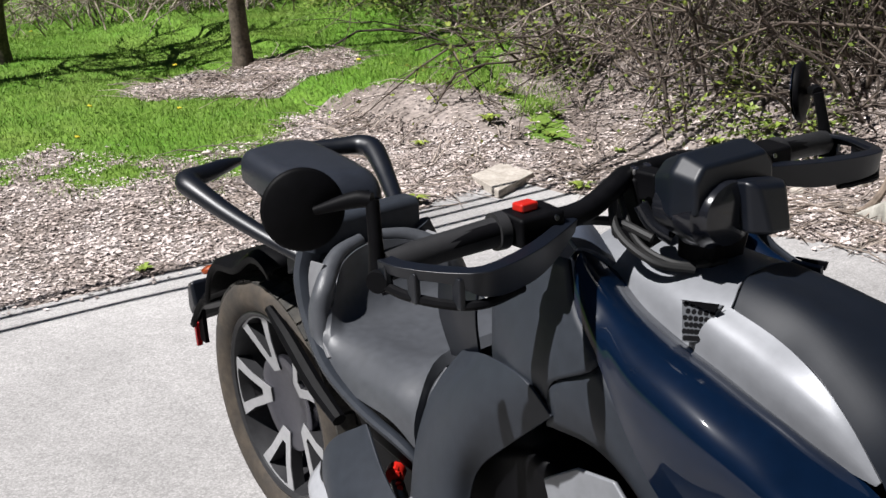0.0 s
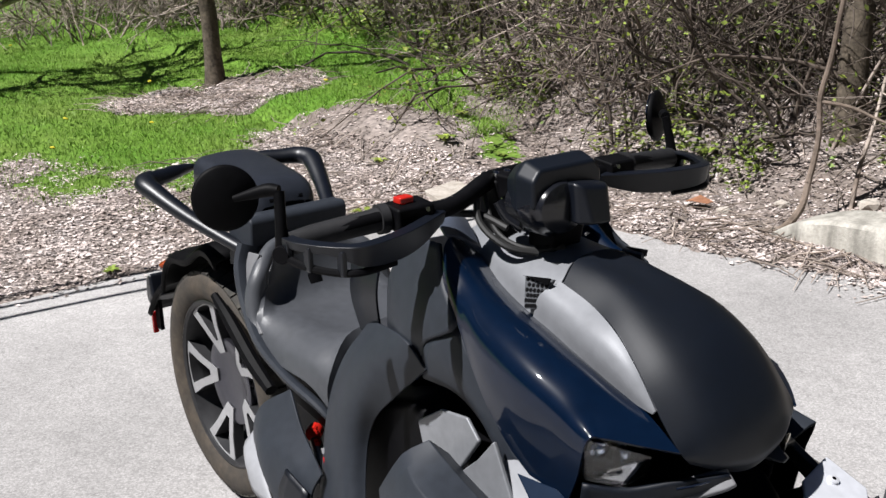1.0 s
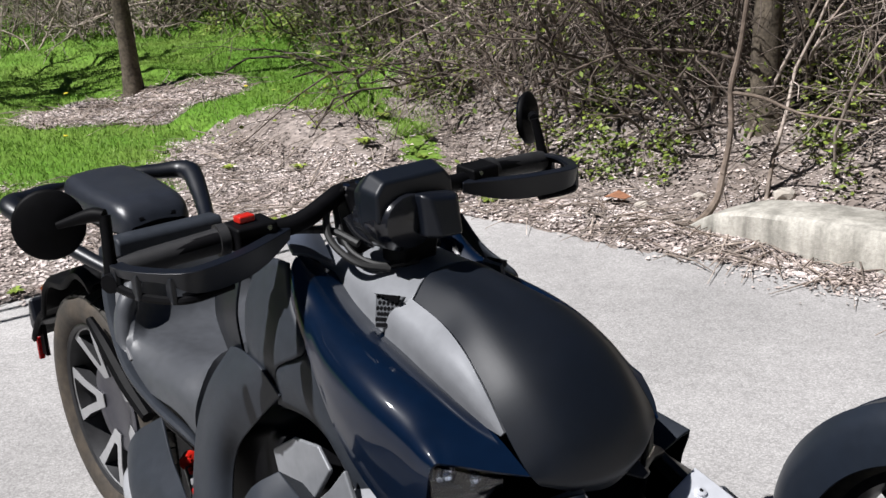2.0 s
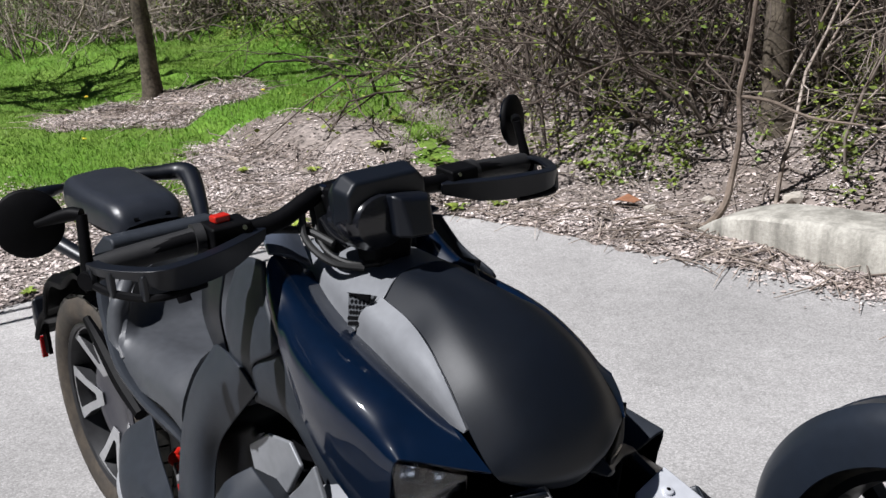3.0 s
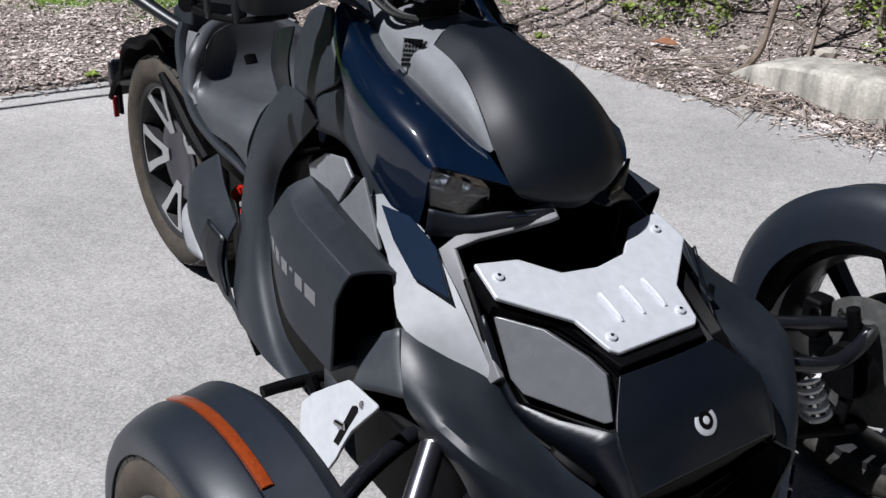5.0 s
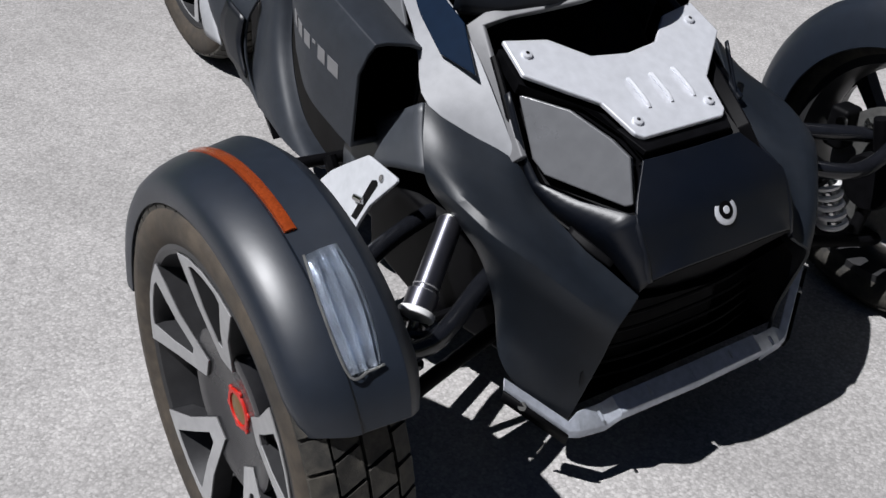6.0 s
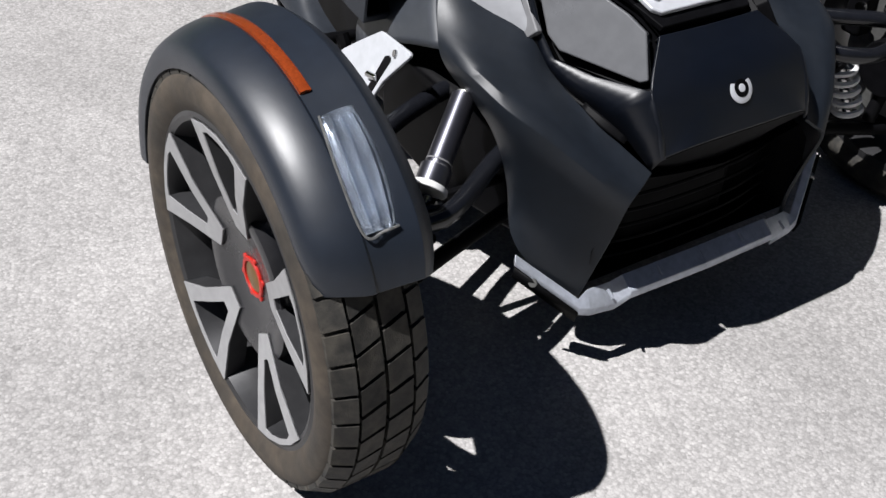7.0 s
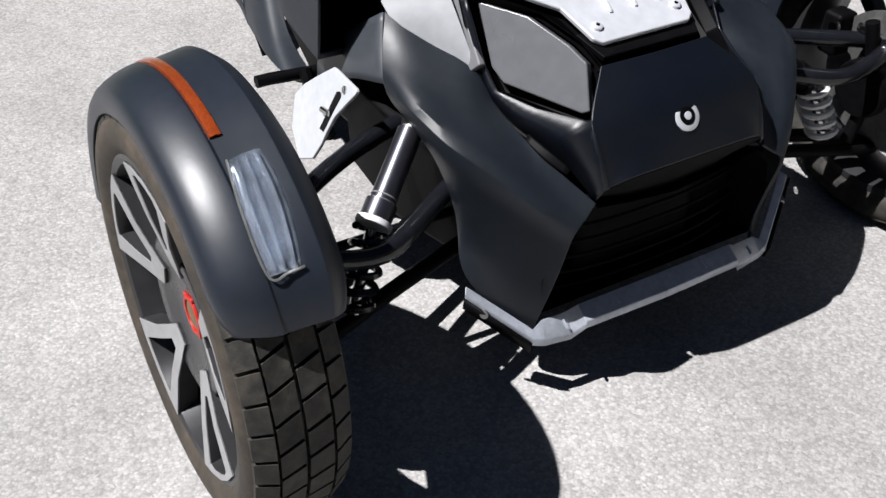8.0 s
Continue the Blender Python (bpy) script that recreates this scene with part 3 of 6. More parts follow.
def line(points, n):
    """Points at even steps along straight stretches between the given ones."""
    out = []
    for a, b in zip(points, points[1:]):
        out += [Vector(a).lerp(Vector(b), k / n) for k in range(n)]
    return out + [Vector(points[-1])]


def both(half):
    """A line across the nose from its right half, the last point on the middle."""
    return [Vector(p) for p in half] + [Vector((x, -y, z)) for x, y, z in reversed(half[:-1])]


cover = part("nose_cover", sheet([both([(0.034, -0.099, 0.5145), (0.038, -0.05, 0.516), (0.039, 0, 0.516)]),
                                  both([(0.088, -0.150, 0.466), (0.095, -0.075, 0.471), (0.098, 0, 0.472)]),
                                  both([(0.118, -0.152, 0.420), (0.125, -0.075, 0.429), (0.127, 0, 0.430)]),
                                  both([(0.134, -0.150, 0.378), (0.145, -0.110, 0.392), (0.147, 0, 0.394)])], 25, 25), BLACK, bike, "matte black nose cover", thick=0.006, bevel=0.002, flip=True)
part("cover_back", loft([both([(0.020, -0.115, 0.495), (0.022, -0.06, 0.495), (0.022, 0, 0.495)]), both([(-0.10, -0.16, 0.545), (-0.10, -0.08, 0.545), (-0.10, 0, 0.545)])], False, False), DEEP, bike, "", thick=0.004)
part("cover_edge", loft([line(both([(0.035, -0.100, 0.512), (0.039, 0, 0.514)]), 4), line(both([(0.016, -0.100, 0.492), (0.018, 0, 0.494)]), 4)], False, False), DEEP, bike, "", thick=0.003)
# the face under the cover's front edge, falling back to the grille
part("nose_lip", loft([line(both([(0.132, -0.153, 0.374), (0.144, -0.110, 0.390), (0.146, 0, 0.392)]), 5), line(both([(0.118, -0.157, 0.357), (0.118, -0.085, 0.348), (0.119, 0, 0.346)]), 5),
                       line(both([(0.100, -0.157, 0.350), (0.105, -0.085, 0.326), (0.105, 0, 0.318)]), 5)], False, False), DEEP, bike, "black underside of the nose cover", thick=0.004, flip=True, bevel=0.001)
mouth = both([(0.118, -0.168, 0.340), (0.120, -0.090, 0.328), (0.122, 0, 0.320)]) + [Vector(p) for p in ((0.112, 0.205, 0.300), (0.106, 0.225, 0.220), (0.096, 0.215, 0.150), (0.096, 0.0, 0.150), (0.096, -0.215, 0.150), (0.106, -0.225, 0.220), (0.112, -0.205, 0.300))]
heart = sum(mouth, Vector()) / len(mouth)
part("grille_box", loft([mouth, [heart + 0.93 * (p - heart) + Vector((-0.075, 0, 0)) for p in mouth], [heart + 0.05 * (p - heart) + Vector((-0.080, 0, 0)) for p in mouth]], False), DEEP, bike, "black duct behind the grille mouth")
ridge = part("cover_step", join(prism([lean(-0.02, -0.105, -0.012), lean(0.028, -0.088, -0.010), lean(0.028, 0.088, -0.010), lean(-0.02, 0.105, -0.012)], (0.003, 0, 0.010))), DEEP, bike, "", bevel=0.002)
face = Vector((0.80, 0, 0.60))
spot = Vector((0.113, 0.002, 0.4435))
badge = part("badge", disc(spot, face, 0.0225, 0.006, 28), PLATE, cover, "round bright metal badge")
part("badge_inset", disc(spot + 0.0058 * face, face, 0.0135, 0.0012, 20), DEEP, badge, "dark inset ring")
part("badge_boss", disc(spot + 0.0066 * face, face, 0.0062, 0.0014, 16), PLATE, badge)

# bright grille plate with its three pressed ribs and screws
outline = [(-0.200, -0.193), (-0.186, -0.118), (-0.142, -0.066), (-0.133, 0.0), (-0.142, 0.066), (-0.186, 0.118), (-0.200, 0.193), (-0.135, 0.200), (-0.060, 0.108), (0.000, 0.092), (0.010, 0.080),
           (0.010, -0.080), (0.000, -0.092), (-0.060, -0.108), (-0.135, -0.200)]
plate = part("grille_plate", loft([[lean(x, y, 0.000) for x, y in outline], [lean(x, y, 0.009) for x, y in outline]]), PLATE, bike, "bright aluminium plate on the nose", bevel=0.003)
for y in (-0.036, 0.010, 0.056):
    part("rib", tube([lean(-0.088, y, 0.0085), lean(-0.080, y, 0.0115), lean(-0.045, y, 0.0115), lean(-0.034, y, 0.0085)], 0.0034, 8, 12), PLATE, plate, "pressed rib")
for x, y in ((-0.166, -0.172), (-0.017, -0.074), (-0.019, 0.073), (-0.166, 0.160)):
    s = part("screw", disc(lean(x, y, 0.008), (0.395, 0, 0.918), 0.0085, 0.005, 14, 0.0015), PLATE, plate, "button-head screw")
    part("socket", disc(lean(x, y, 0.0136), (0.395, 0, 0.918), 0.0034, 0.001, 6), DEEP, s)
part("grille_back", loft([[lean(x, y, -0.030) for x, y in outline], [lean(x, y, -0.010) for x, y in outline]]), DEEP, bike)


BRACKET = surface("pale_bracket_paint", (0.66, 0.68, 0.72), 0.45, vary=0.06, blotch=8, bump=0.02, bump_scale=700)


def slotted_bracket():
    """Pale bracket plate with one long slot, a bright rod in it and a rivet."""
    out = Vector((-0.196, -0.922, 0.334))
    rim = [(-0.434, -0.373, 0.318), (-0.403, -0.368, 0.351), (-0.351, -0.365, 0.390), (-0.303, -0.362, 0.424), (-0.293, -0.3625, 0.431), (-0.281, -0.364, 0.434), (-0.183, -0.379, 0.450), (-0.178, -0.3805, 0.447),
           (-0.179, -0.382, 0.443), (-0.205, -0.387, 0.413), (-0.232, -0.394, 0.380), (-0.247, -0.402, 0.348), (-0.255, -0.409, 0.323), (-0.273, -0.418, 0.290), (-0.332, -0.417, 0.257), (-0.403, -0.396, 0.274)]
    rim = [Vector(p) - 0.006 * out for p in rim]
    bracket = part("arm_bracket", prism(rim, 0.006 * out), BRACKET, bike, "pale slotted metal bracket", bevel=0.002)
    slot = [(-0.277, -0.399, 0.338), (-0.258, -0.402, 0.343), (-0.227, -0.382, 0.414), (-0.231, -0.380, 0.418), (-0.238, -0.379, 0.418), (-0.251, -0.378, 0.411)]
    part("slot", prism([Vector(p) - 0.003 * out for p in slot], 0.004 * out), DEEP, bracket, "dark slot")
    part("slot_rod", tube([Vector((-0.280, -0.388, 0.368)) + 0.004 * out, Vector((-0.248, -0.391, 0.377)) + 0.004 * out], 0.0055, 10), CHROME, bracket, "bright rod across the slot", bevel=0.001)
    part("rivet", disc((-0.221, -0.378, 0.429), out, 0.006, 0.004, 12), CHROME, bracket)


def nose_side(mirror):
    """Panels on one flank of the nose, given for the right side."""
    # side scoop below the bright plate: sunken grey panel with a rounded black frame
    seam = [(-0.152, -0.212, 0.558), (-0.093, -0.221, 0.496), (-0.066, -0.221, 0.456), (-0.017, -0.213, 0.432), (0.050, -0.199, 0.419), (0.093, -0.179, 0.396), (0.126, -0.157, 0.358)]
    rim = [(-0.150, -0.204, 0.562), (-0.088, -0.211, 0.486), (-0.054, -0.210, 0.461), (0.010, -0.186, 0.458), (0.080, -0.155, 0.459), (0.112, -0.153, 0.424), (0.127, -0.156, 0.362)]
    toward = Vector((0.635, -0.568, 0.524))
    o = Vector(seam[2])
    side = (Vector(seam[6]) - o).cross(Vector(rim[4]) - o).normalized()
    flat_rim, seam = [[Vector(p) - toward * ((Vector(p) - o).dot(side) / toward.dot(side)) for p in edge_line] for edge_line in (rim, seam)]
    rim = flat_rim[:4] + [Vector(p) for p in ((0.087, -0.1495, 0.464), (0.1175, -0.1515, 0.419), (0.1335, -0.1495, 0.376))]
    part("cover_flank", loft([line(rim, 5), line(seam, 5)], False, False), BLACK, bike, "black cover edge below the side scoop", mirror, thick=0.004, sharp=25)
    part("cover_fold", tube([(0.0835, -0.1470, 0.4625), (0.0995, -0.1500, 0.4430), (0.1145, -0.1495, 0.4180), (0.1240, -0.1490, 0.3980), (0.1305, -0.1475, 0.3765)], 0.0062, 10, 20), BLACK, bike, "rounded fold of the nose cover", mirror)
    edge = [Vector(p) for p in ((-0.150, -0.203, 0.563), (-0.088, -0.210, 0.487), (-0.054, -0.209, 0.462), (0.076, -0.157, 0.459), (0.088, -0.149, 0.467), (0.034, -0.100, 0.514), (-0.010, -0.104, 0.534), (-0.075, -0.130, 0.556))]
    flat = [Vector(p) for p in ((-0.141, -0.195, 0.566), (-0.080, -0.204, 0.487), (-0.058, -0.199, 0.477), (0.055, -0.149, 0.470), (0.063, -0.142, 0.474), (0.013, -0.103, 0.508), (-0.022, -0.104, 0.515), (-0.088, -0.137, 0.542))]
    up = (flat[3] - flat[0]).cross(flat[4] - flat[0]).normalized()
    up = up if up.z > 0 else -up
    flat = [p.lerp(q, 0.34) for p, q in zip(flat, edge)]
    tilt = [p - up * (p - flat[0]).dot(up) for p in flat]
    part("scoop_frame", loft([edge, [p - 0.022 * up for p in edge], [p.lerp(q, 0.8) - 0.024 * up for p, q in zip(edge, tilt)]], False), DEEP, bike, "black groove round the side scoop", mirror)
    # the left panel's black stands in for shade on that side
    part("scoop_panel", loft([[p - 0.026 * up for p in tilt], [p - 0.004 * up for p in tilt]]), DEEP if mirror else SCOOP, bike, "smooth scoop panel, dark grey, the left one blackened for shade", mirror, bevel=0.003)
    # pale trim that runs up round the plate to the headlights; left copy blackened as shaded
    path = [(-0.085, -0.232, 0.487), (-0.175, -0.215, 0.556), (-0.262, -0.196, 0.625), (-0.250, -0.150, 0.650), (-0.215, -0.090, 0.668), (-0.186, -0.060, 0.684), (-0.180, -0.050, 0.690)]
    dirs = [(-0.1, -0.75, 0.5)] * 2 + [(0.2, -0.5, 0.75)] + [(0.65, -0.2, 0.70)] * 4
    rings = []
    for i, p in enumerate(path):
        p = Vector(p)
        way = (Vector(path[min(i + 1, 6)]) - Vector(path[max(i - 1, 0)])).normalized()
        n = Vector(dirs[i])
        n = (n - way * n.dot(way)).normalized()
        b = way.cross(n)
        rings.append([p + 0.017 * b - 0.004 * n, p + 0.015 * b + 0.006 * n, p - 0.014 * b + 0.006 * n, p - 0.017 * b - 0.018 * n, p - 0.004 * b - 0.022 * n])
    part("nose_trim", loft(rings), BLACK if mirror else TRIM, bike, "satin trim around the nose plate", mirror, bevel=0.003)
    part("inner_trim", tube([(-0.205, -0.200, 0.598), (-0.152, -0.214, 0.558), (-0.095, -0.2245, 0.494), (-0.067, -0.2235, 0.454), (-0.017, -0.216, 0.429), (0.050, -0.202, 0.416)], [0.006, 0.006, 0.006, 0.005, 0.004, 0.003], 8, 30), DEEP, bike, "", mirror)
    # pale side panel with a dark blue fin; the left panel is painted black as shade
    rows = [[(-0.470, -0.214, 0.648), (-0.445, -0.212, 0.660), (-0.420, -0.207, 0.672)],
            [(-0.360, -0.247, 0.608), (-0.335, -0.231, 0.625), (-0.310, -0.207, 0.645)],
            [(-0.298, -0.272, 0.578), (-0.278, -0.246, 0.594), (-0.265, -0.210, 0.618)],
            [(-0.229, -0.302, 0.536), (-0.213, -0.266, 0.555), (-0.215, -0.216, 0.590)],
            [(-0.160, -0.267, 0.507), (-0.155, -0.248, 0.530), (-0.160, -0.225, 0.556)],
            [(-0.096, -0.232, 0.487), (-0.093, -0.230, 0.489), (-0.090, -0.228, 0.491)]]
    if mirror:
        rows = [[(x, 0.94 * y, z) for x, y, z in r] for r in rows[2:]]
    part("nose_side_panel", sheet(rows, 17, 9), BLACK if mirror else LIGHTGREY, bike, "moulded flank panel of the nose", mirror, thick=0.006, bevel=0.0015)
    fin = [(-0.415, -0.214, 0.648), (-0.345, -0.204, 0.650), (-0.274, -0.202, 0.622), (-0.189, -0.236, 0.576), (-0.262, -0.252, 0.586), (-0.345, -0.236, 0.616)]
    if not mirror:
        part("blue_fin", prism([Vector(p) + Vector((0.003, -0.006, 0.006)) for p in fin], (0.003, -0.005, 0.005)), FIN, bike, "glossy dark blue fin", bevel=0.002)
    # lower flank, from the joint down to the skid plate
    rows = [[(-0.229, -0.303, 0.535), (-0.165, -0.270, 0.507), (-0.096, -0.234, 0.485), (-0.045, -0.224, 0.442), (0.045, -0.208, 0.408), (0.128, -0.160, 0.354)],
            [(-0.200, -0.320, 0.490), (-0.125, -0.305, 0.475), (-0.050, -0.282, 0.447), (0.000, -0.255, 0.425), (0.062, -0.218, 0.383), (0.127, -0.172, 0.335)],
            [(-0.165, -0.332, 0.452), (-0.085, -0.331, 0.445), (-0.015, -0.318, 0.425), (0.030, -0.288, 0.400), (0.088, -0.235, 0.352), (0.124, -0.190, 0.308)],
            [(-0.135, -0.328, 0.425), (-0.060, -0.325, 0.405), (-0.010, -0.317, 0.370), (0.030, -0.300, 0.335), (0.086, -0.250, 0.290), (0.122, -0.205, 0.255)],
            [(-0.110, -0.315, 0.410), (-0.035, -0.313, 0.375), (0.000, -0.313, 0.320), (0.035, -0.308, 0.275), (0.084, -0.265, 0.225), (0.116, -0.222, 0.195)],
            [(-0.090, -0.300, 0.400), (-0.012, -0.308, 0.355), (0.008, -0.312, 0.285), (0.052, -0.328, 0.228), (0.088, -0.280, 0.168), (0.110, -0.240, 0.140)]]
    rows = [[Vector(p) + toward * push for p in r] for r, push in zip(rows, (0.0, 0.010, 0.020, -0.002, -0.022, -0.030))]
    part("nose_flank", sheet(rows, 21, 25), FLANK, bike, "matte black lower nose flank", mirror, thick=0.006, bevel=0.0015)
    # this facet's lighter colour holds the sky's reflection on the black flank
    part("flank_panel", sheet([[(-0.229, -0.303, 0.535), (-0.200, -0.320, 0.490), (-0.165, -0.332, 0.452)], [(-0.33, -0.300, 0.470), (-0.31, -0.322, 0.440), (-0.28, -0.335, 0.410)], [(-0.44, -0.300, 0.400), (-0.43, -0.322, 0.375), (-0.41, -0.335, 0.345)]], 9, 9), FLANKSIDE, bike, "black plastic facet behind the bracket, lightened for sky reflection", mirror, thick=0.005)
    part("flank_slot", sheet([[(0.020, -0.207, 0.427), (0.060, -0.198, 0.417), (0.092, -0.182, 0.399)], [(0.024, -0.215, 0.420), (0.060, -0.208, 0.408), (0.092, -0.188, 0.391)]], 5, 9), DEEP, bike, "dark slot in the nose flank", mirror, thick=0.004, offset=0)
    # slotted bracket over the suspension
    if not mirror:
        slotted_bracket()
    # skid plate
    front = [(0.058, -0.330, 0.206), (0.119, -0.243, 0.125), (0.123, -0.224, 0.119), (0.126, -0.174, 0.113), (0.138, -0.156, 0.137), (0.143, 0.0, 0.139)]
    inner = [(0.046, -0.322, 0.212), (0.106, -0.235, 0.134), (0.092, -0.215, 0.160), (0.093, -0.174, 0.163), (0.094, -0.156, 0.166), (0.096, 0.0, 0.168)]
    rings = []
    for i, (p, q) in enumerate(zip(front, inner)):
        p, q = Vector(p), Vector(q)
        q = p.lerp(q, 0.62) if i > 1 else q
        rings.append([p - Vector((0, 0, 0.013)), p - Vector((0, 0, 0.002)), p + 0.04 * (q - p) + Vector((0, 0, 0.001)), q, q - Vector((0, 0, 0.012))])
    skid = part("skid_plate", loft(rings), SKID, bike, "grey metal skid strip under the grille", mirror, bevel=0.0015)
    part("tail_face", loft([[Vector(p) + Vector((0.002, -0.002, -0.004)) for p in front[:2]], [Vector(p) + Vector((-0.004, 0.0, -0.026)) for p in front[:2]]], False, False), DEEP, skid, "", mirror, thick=0.004)
    part("skid_screw", disc((0.076, -0.305, 0.172), (0.6, -0.7, 0.3), 0.007, 0.006, 12), STEEL, skid, "", mirror)
    for y in (-0.19, -0.09):
        part("skid_rib", block((0.127, y, 0.150 - 0.010 * (y < -0.15)), (0.016, 0.003, 0.004), Matrix.Rotation(radians(33), 3, 'Y')), SKID, skid, "", mirror)


FLANK = surface("moulded_flank_plastic", (0.013, 0.017, 0.024), 0.43, spec=0.55, vary=0.12, blotch=9, bump=0.05, bump_scale=900)
# flank plastic again, with the sky's sheen mixed into its colour
FLANKSIDE = surface("sky_lightened_flank_plastic", (0.062, 0.069, 0.082), 0.45, spec=0.8, vary=0.10, blotch=8, bump=0.05, bump_scale=900)
SCOOP = surface("grey_scoop_plastic", (0.150, 0.154, 0.164), 0.30, spec=1.0, vary=0.08, blotch=8, bump=0.03, bump_scale=900)
TRIM = surface("satin_grey_trim", (0.22, 0.222, 0.232), 0.50, metal=0.0, vary=0.08, bump=0.02)
SKID = surface("scuffed_grey_metal", (0.66, 0.70, 0.79), 0.34, metal=0.35, vary=0.12, grain=90, blotch=20, bump=0.06)
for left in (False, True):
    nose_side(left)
# radiator grille, deep behind the lip
part("grille_core", block((-0.04, 0, 0.235), (0.10, 0.42, 0.25)), DEEP, bike, "black radiator core", bevel=0.01)
for k in range(6):
    z = 0.160 + 0.028 * k
    part("grille_bar", tube([(0.060, -0.19, z), (0.078, -0.1, z), (0.082, 0, z), (0.078, 0.1, z), (0.060, 0.19, z)], 0.003, 6, 14), DEEP, bike, "dark grille bar")
part("belly", loft([[(x, sy * w, z) for sy, z in ((-1, z0), (1, z0), (1, z1), (-1, z1))] for x, w, z0, z1 in ((0.05, 0.12, 0.14, 0.36), (-0.12, 0.15, 0.12, 0.44), (-0.30, 0.20, 0.12, 0.56), (-0.70, 0.20, 0.12, 0.66), (-1.0, 0.14, 0.14, 0.54), (-1.35, 0.08, 0.16, 0.50))]), DEEP, bike, "dark frame and engine block", bevel=0.02)

# ---- upper body ----
hood_rows = [both([(-0.471, -0.080, 0.890), (-0.484, -0.042, 0.914), (-0.489, 0, 0.917)]),
             both([(-0.402, -0.086, 0.873), (-0.406, -0.045, 0.902), (-0.406, 0, 0.903)]),
             both([(-0.338, -0.102, 0.855), (-0.328, -0.056, 0.877), (-0.324, 0, 0.880)]),
             both([(-0.275, -0.118, 0.808), (-0.254, -0.068, 0.832), (-0.246, 0, 0.838)]),
             both([(-0.228, -0.121, 0.756), (-0.196, -0.066, 0.768), (-0.187, 0, 0.766)]),
             both([(-0.205, -0.116, 0.728), (-0.178, -0.060, 0.716), (-0.170, 0, 0.710)]),
             both([(-0.208, -0.102, 0.712), (-0.190, -0.055, 0.692), (-0.184, 0, 0.680)])]
part("hood", sheet(hood_rows, 37, 29), HOOD, bike, "satin black hood", thick=0.005, bevel=0.0015, flip=True)
rear_rows = [both([(-0.720, -0.072, 0.892), (-0.720, -0.060, 0.912), (-0.720, -0.032, 0.922), (-0.720, 0, 0.925)]),
             both([(-0.650, -0.089, 0.884), (-0.650, -0.076, 0.906), (-0.650, -0.042, 0.920), (-0.650, 0, 0.925)]),
             both([(-0.585, -0.099, 0.858), (-0.583, -0.085, 0.894), (-0.578, -0.048, 0.914), (-0.575, 0, 0.922)]),
             both([(-0.530, -0.107, 0.843), (-0.530, -0.093, 0.883), (-0.526, -0.052, 0.909), (-0.523, 0, 0.919)]),
             both([(-0.492, -0.110, 0.838), (-0.474, -0.082, 0.888), (-0.487, -0.044, 0.911), (-0.492, 0, 0.917)])]
part("hood_rear_panel", sheet(rear_rows, 25, 33), SILVER, bike, "silver-grey rear hood panel", thick=0.005, bevel=0.0015, flip=True)


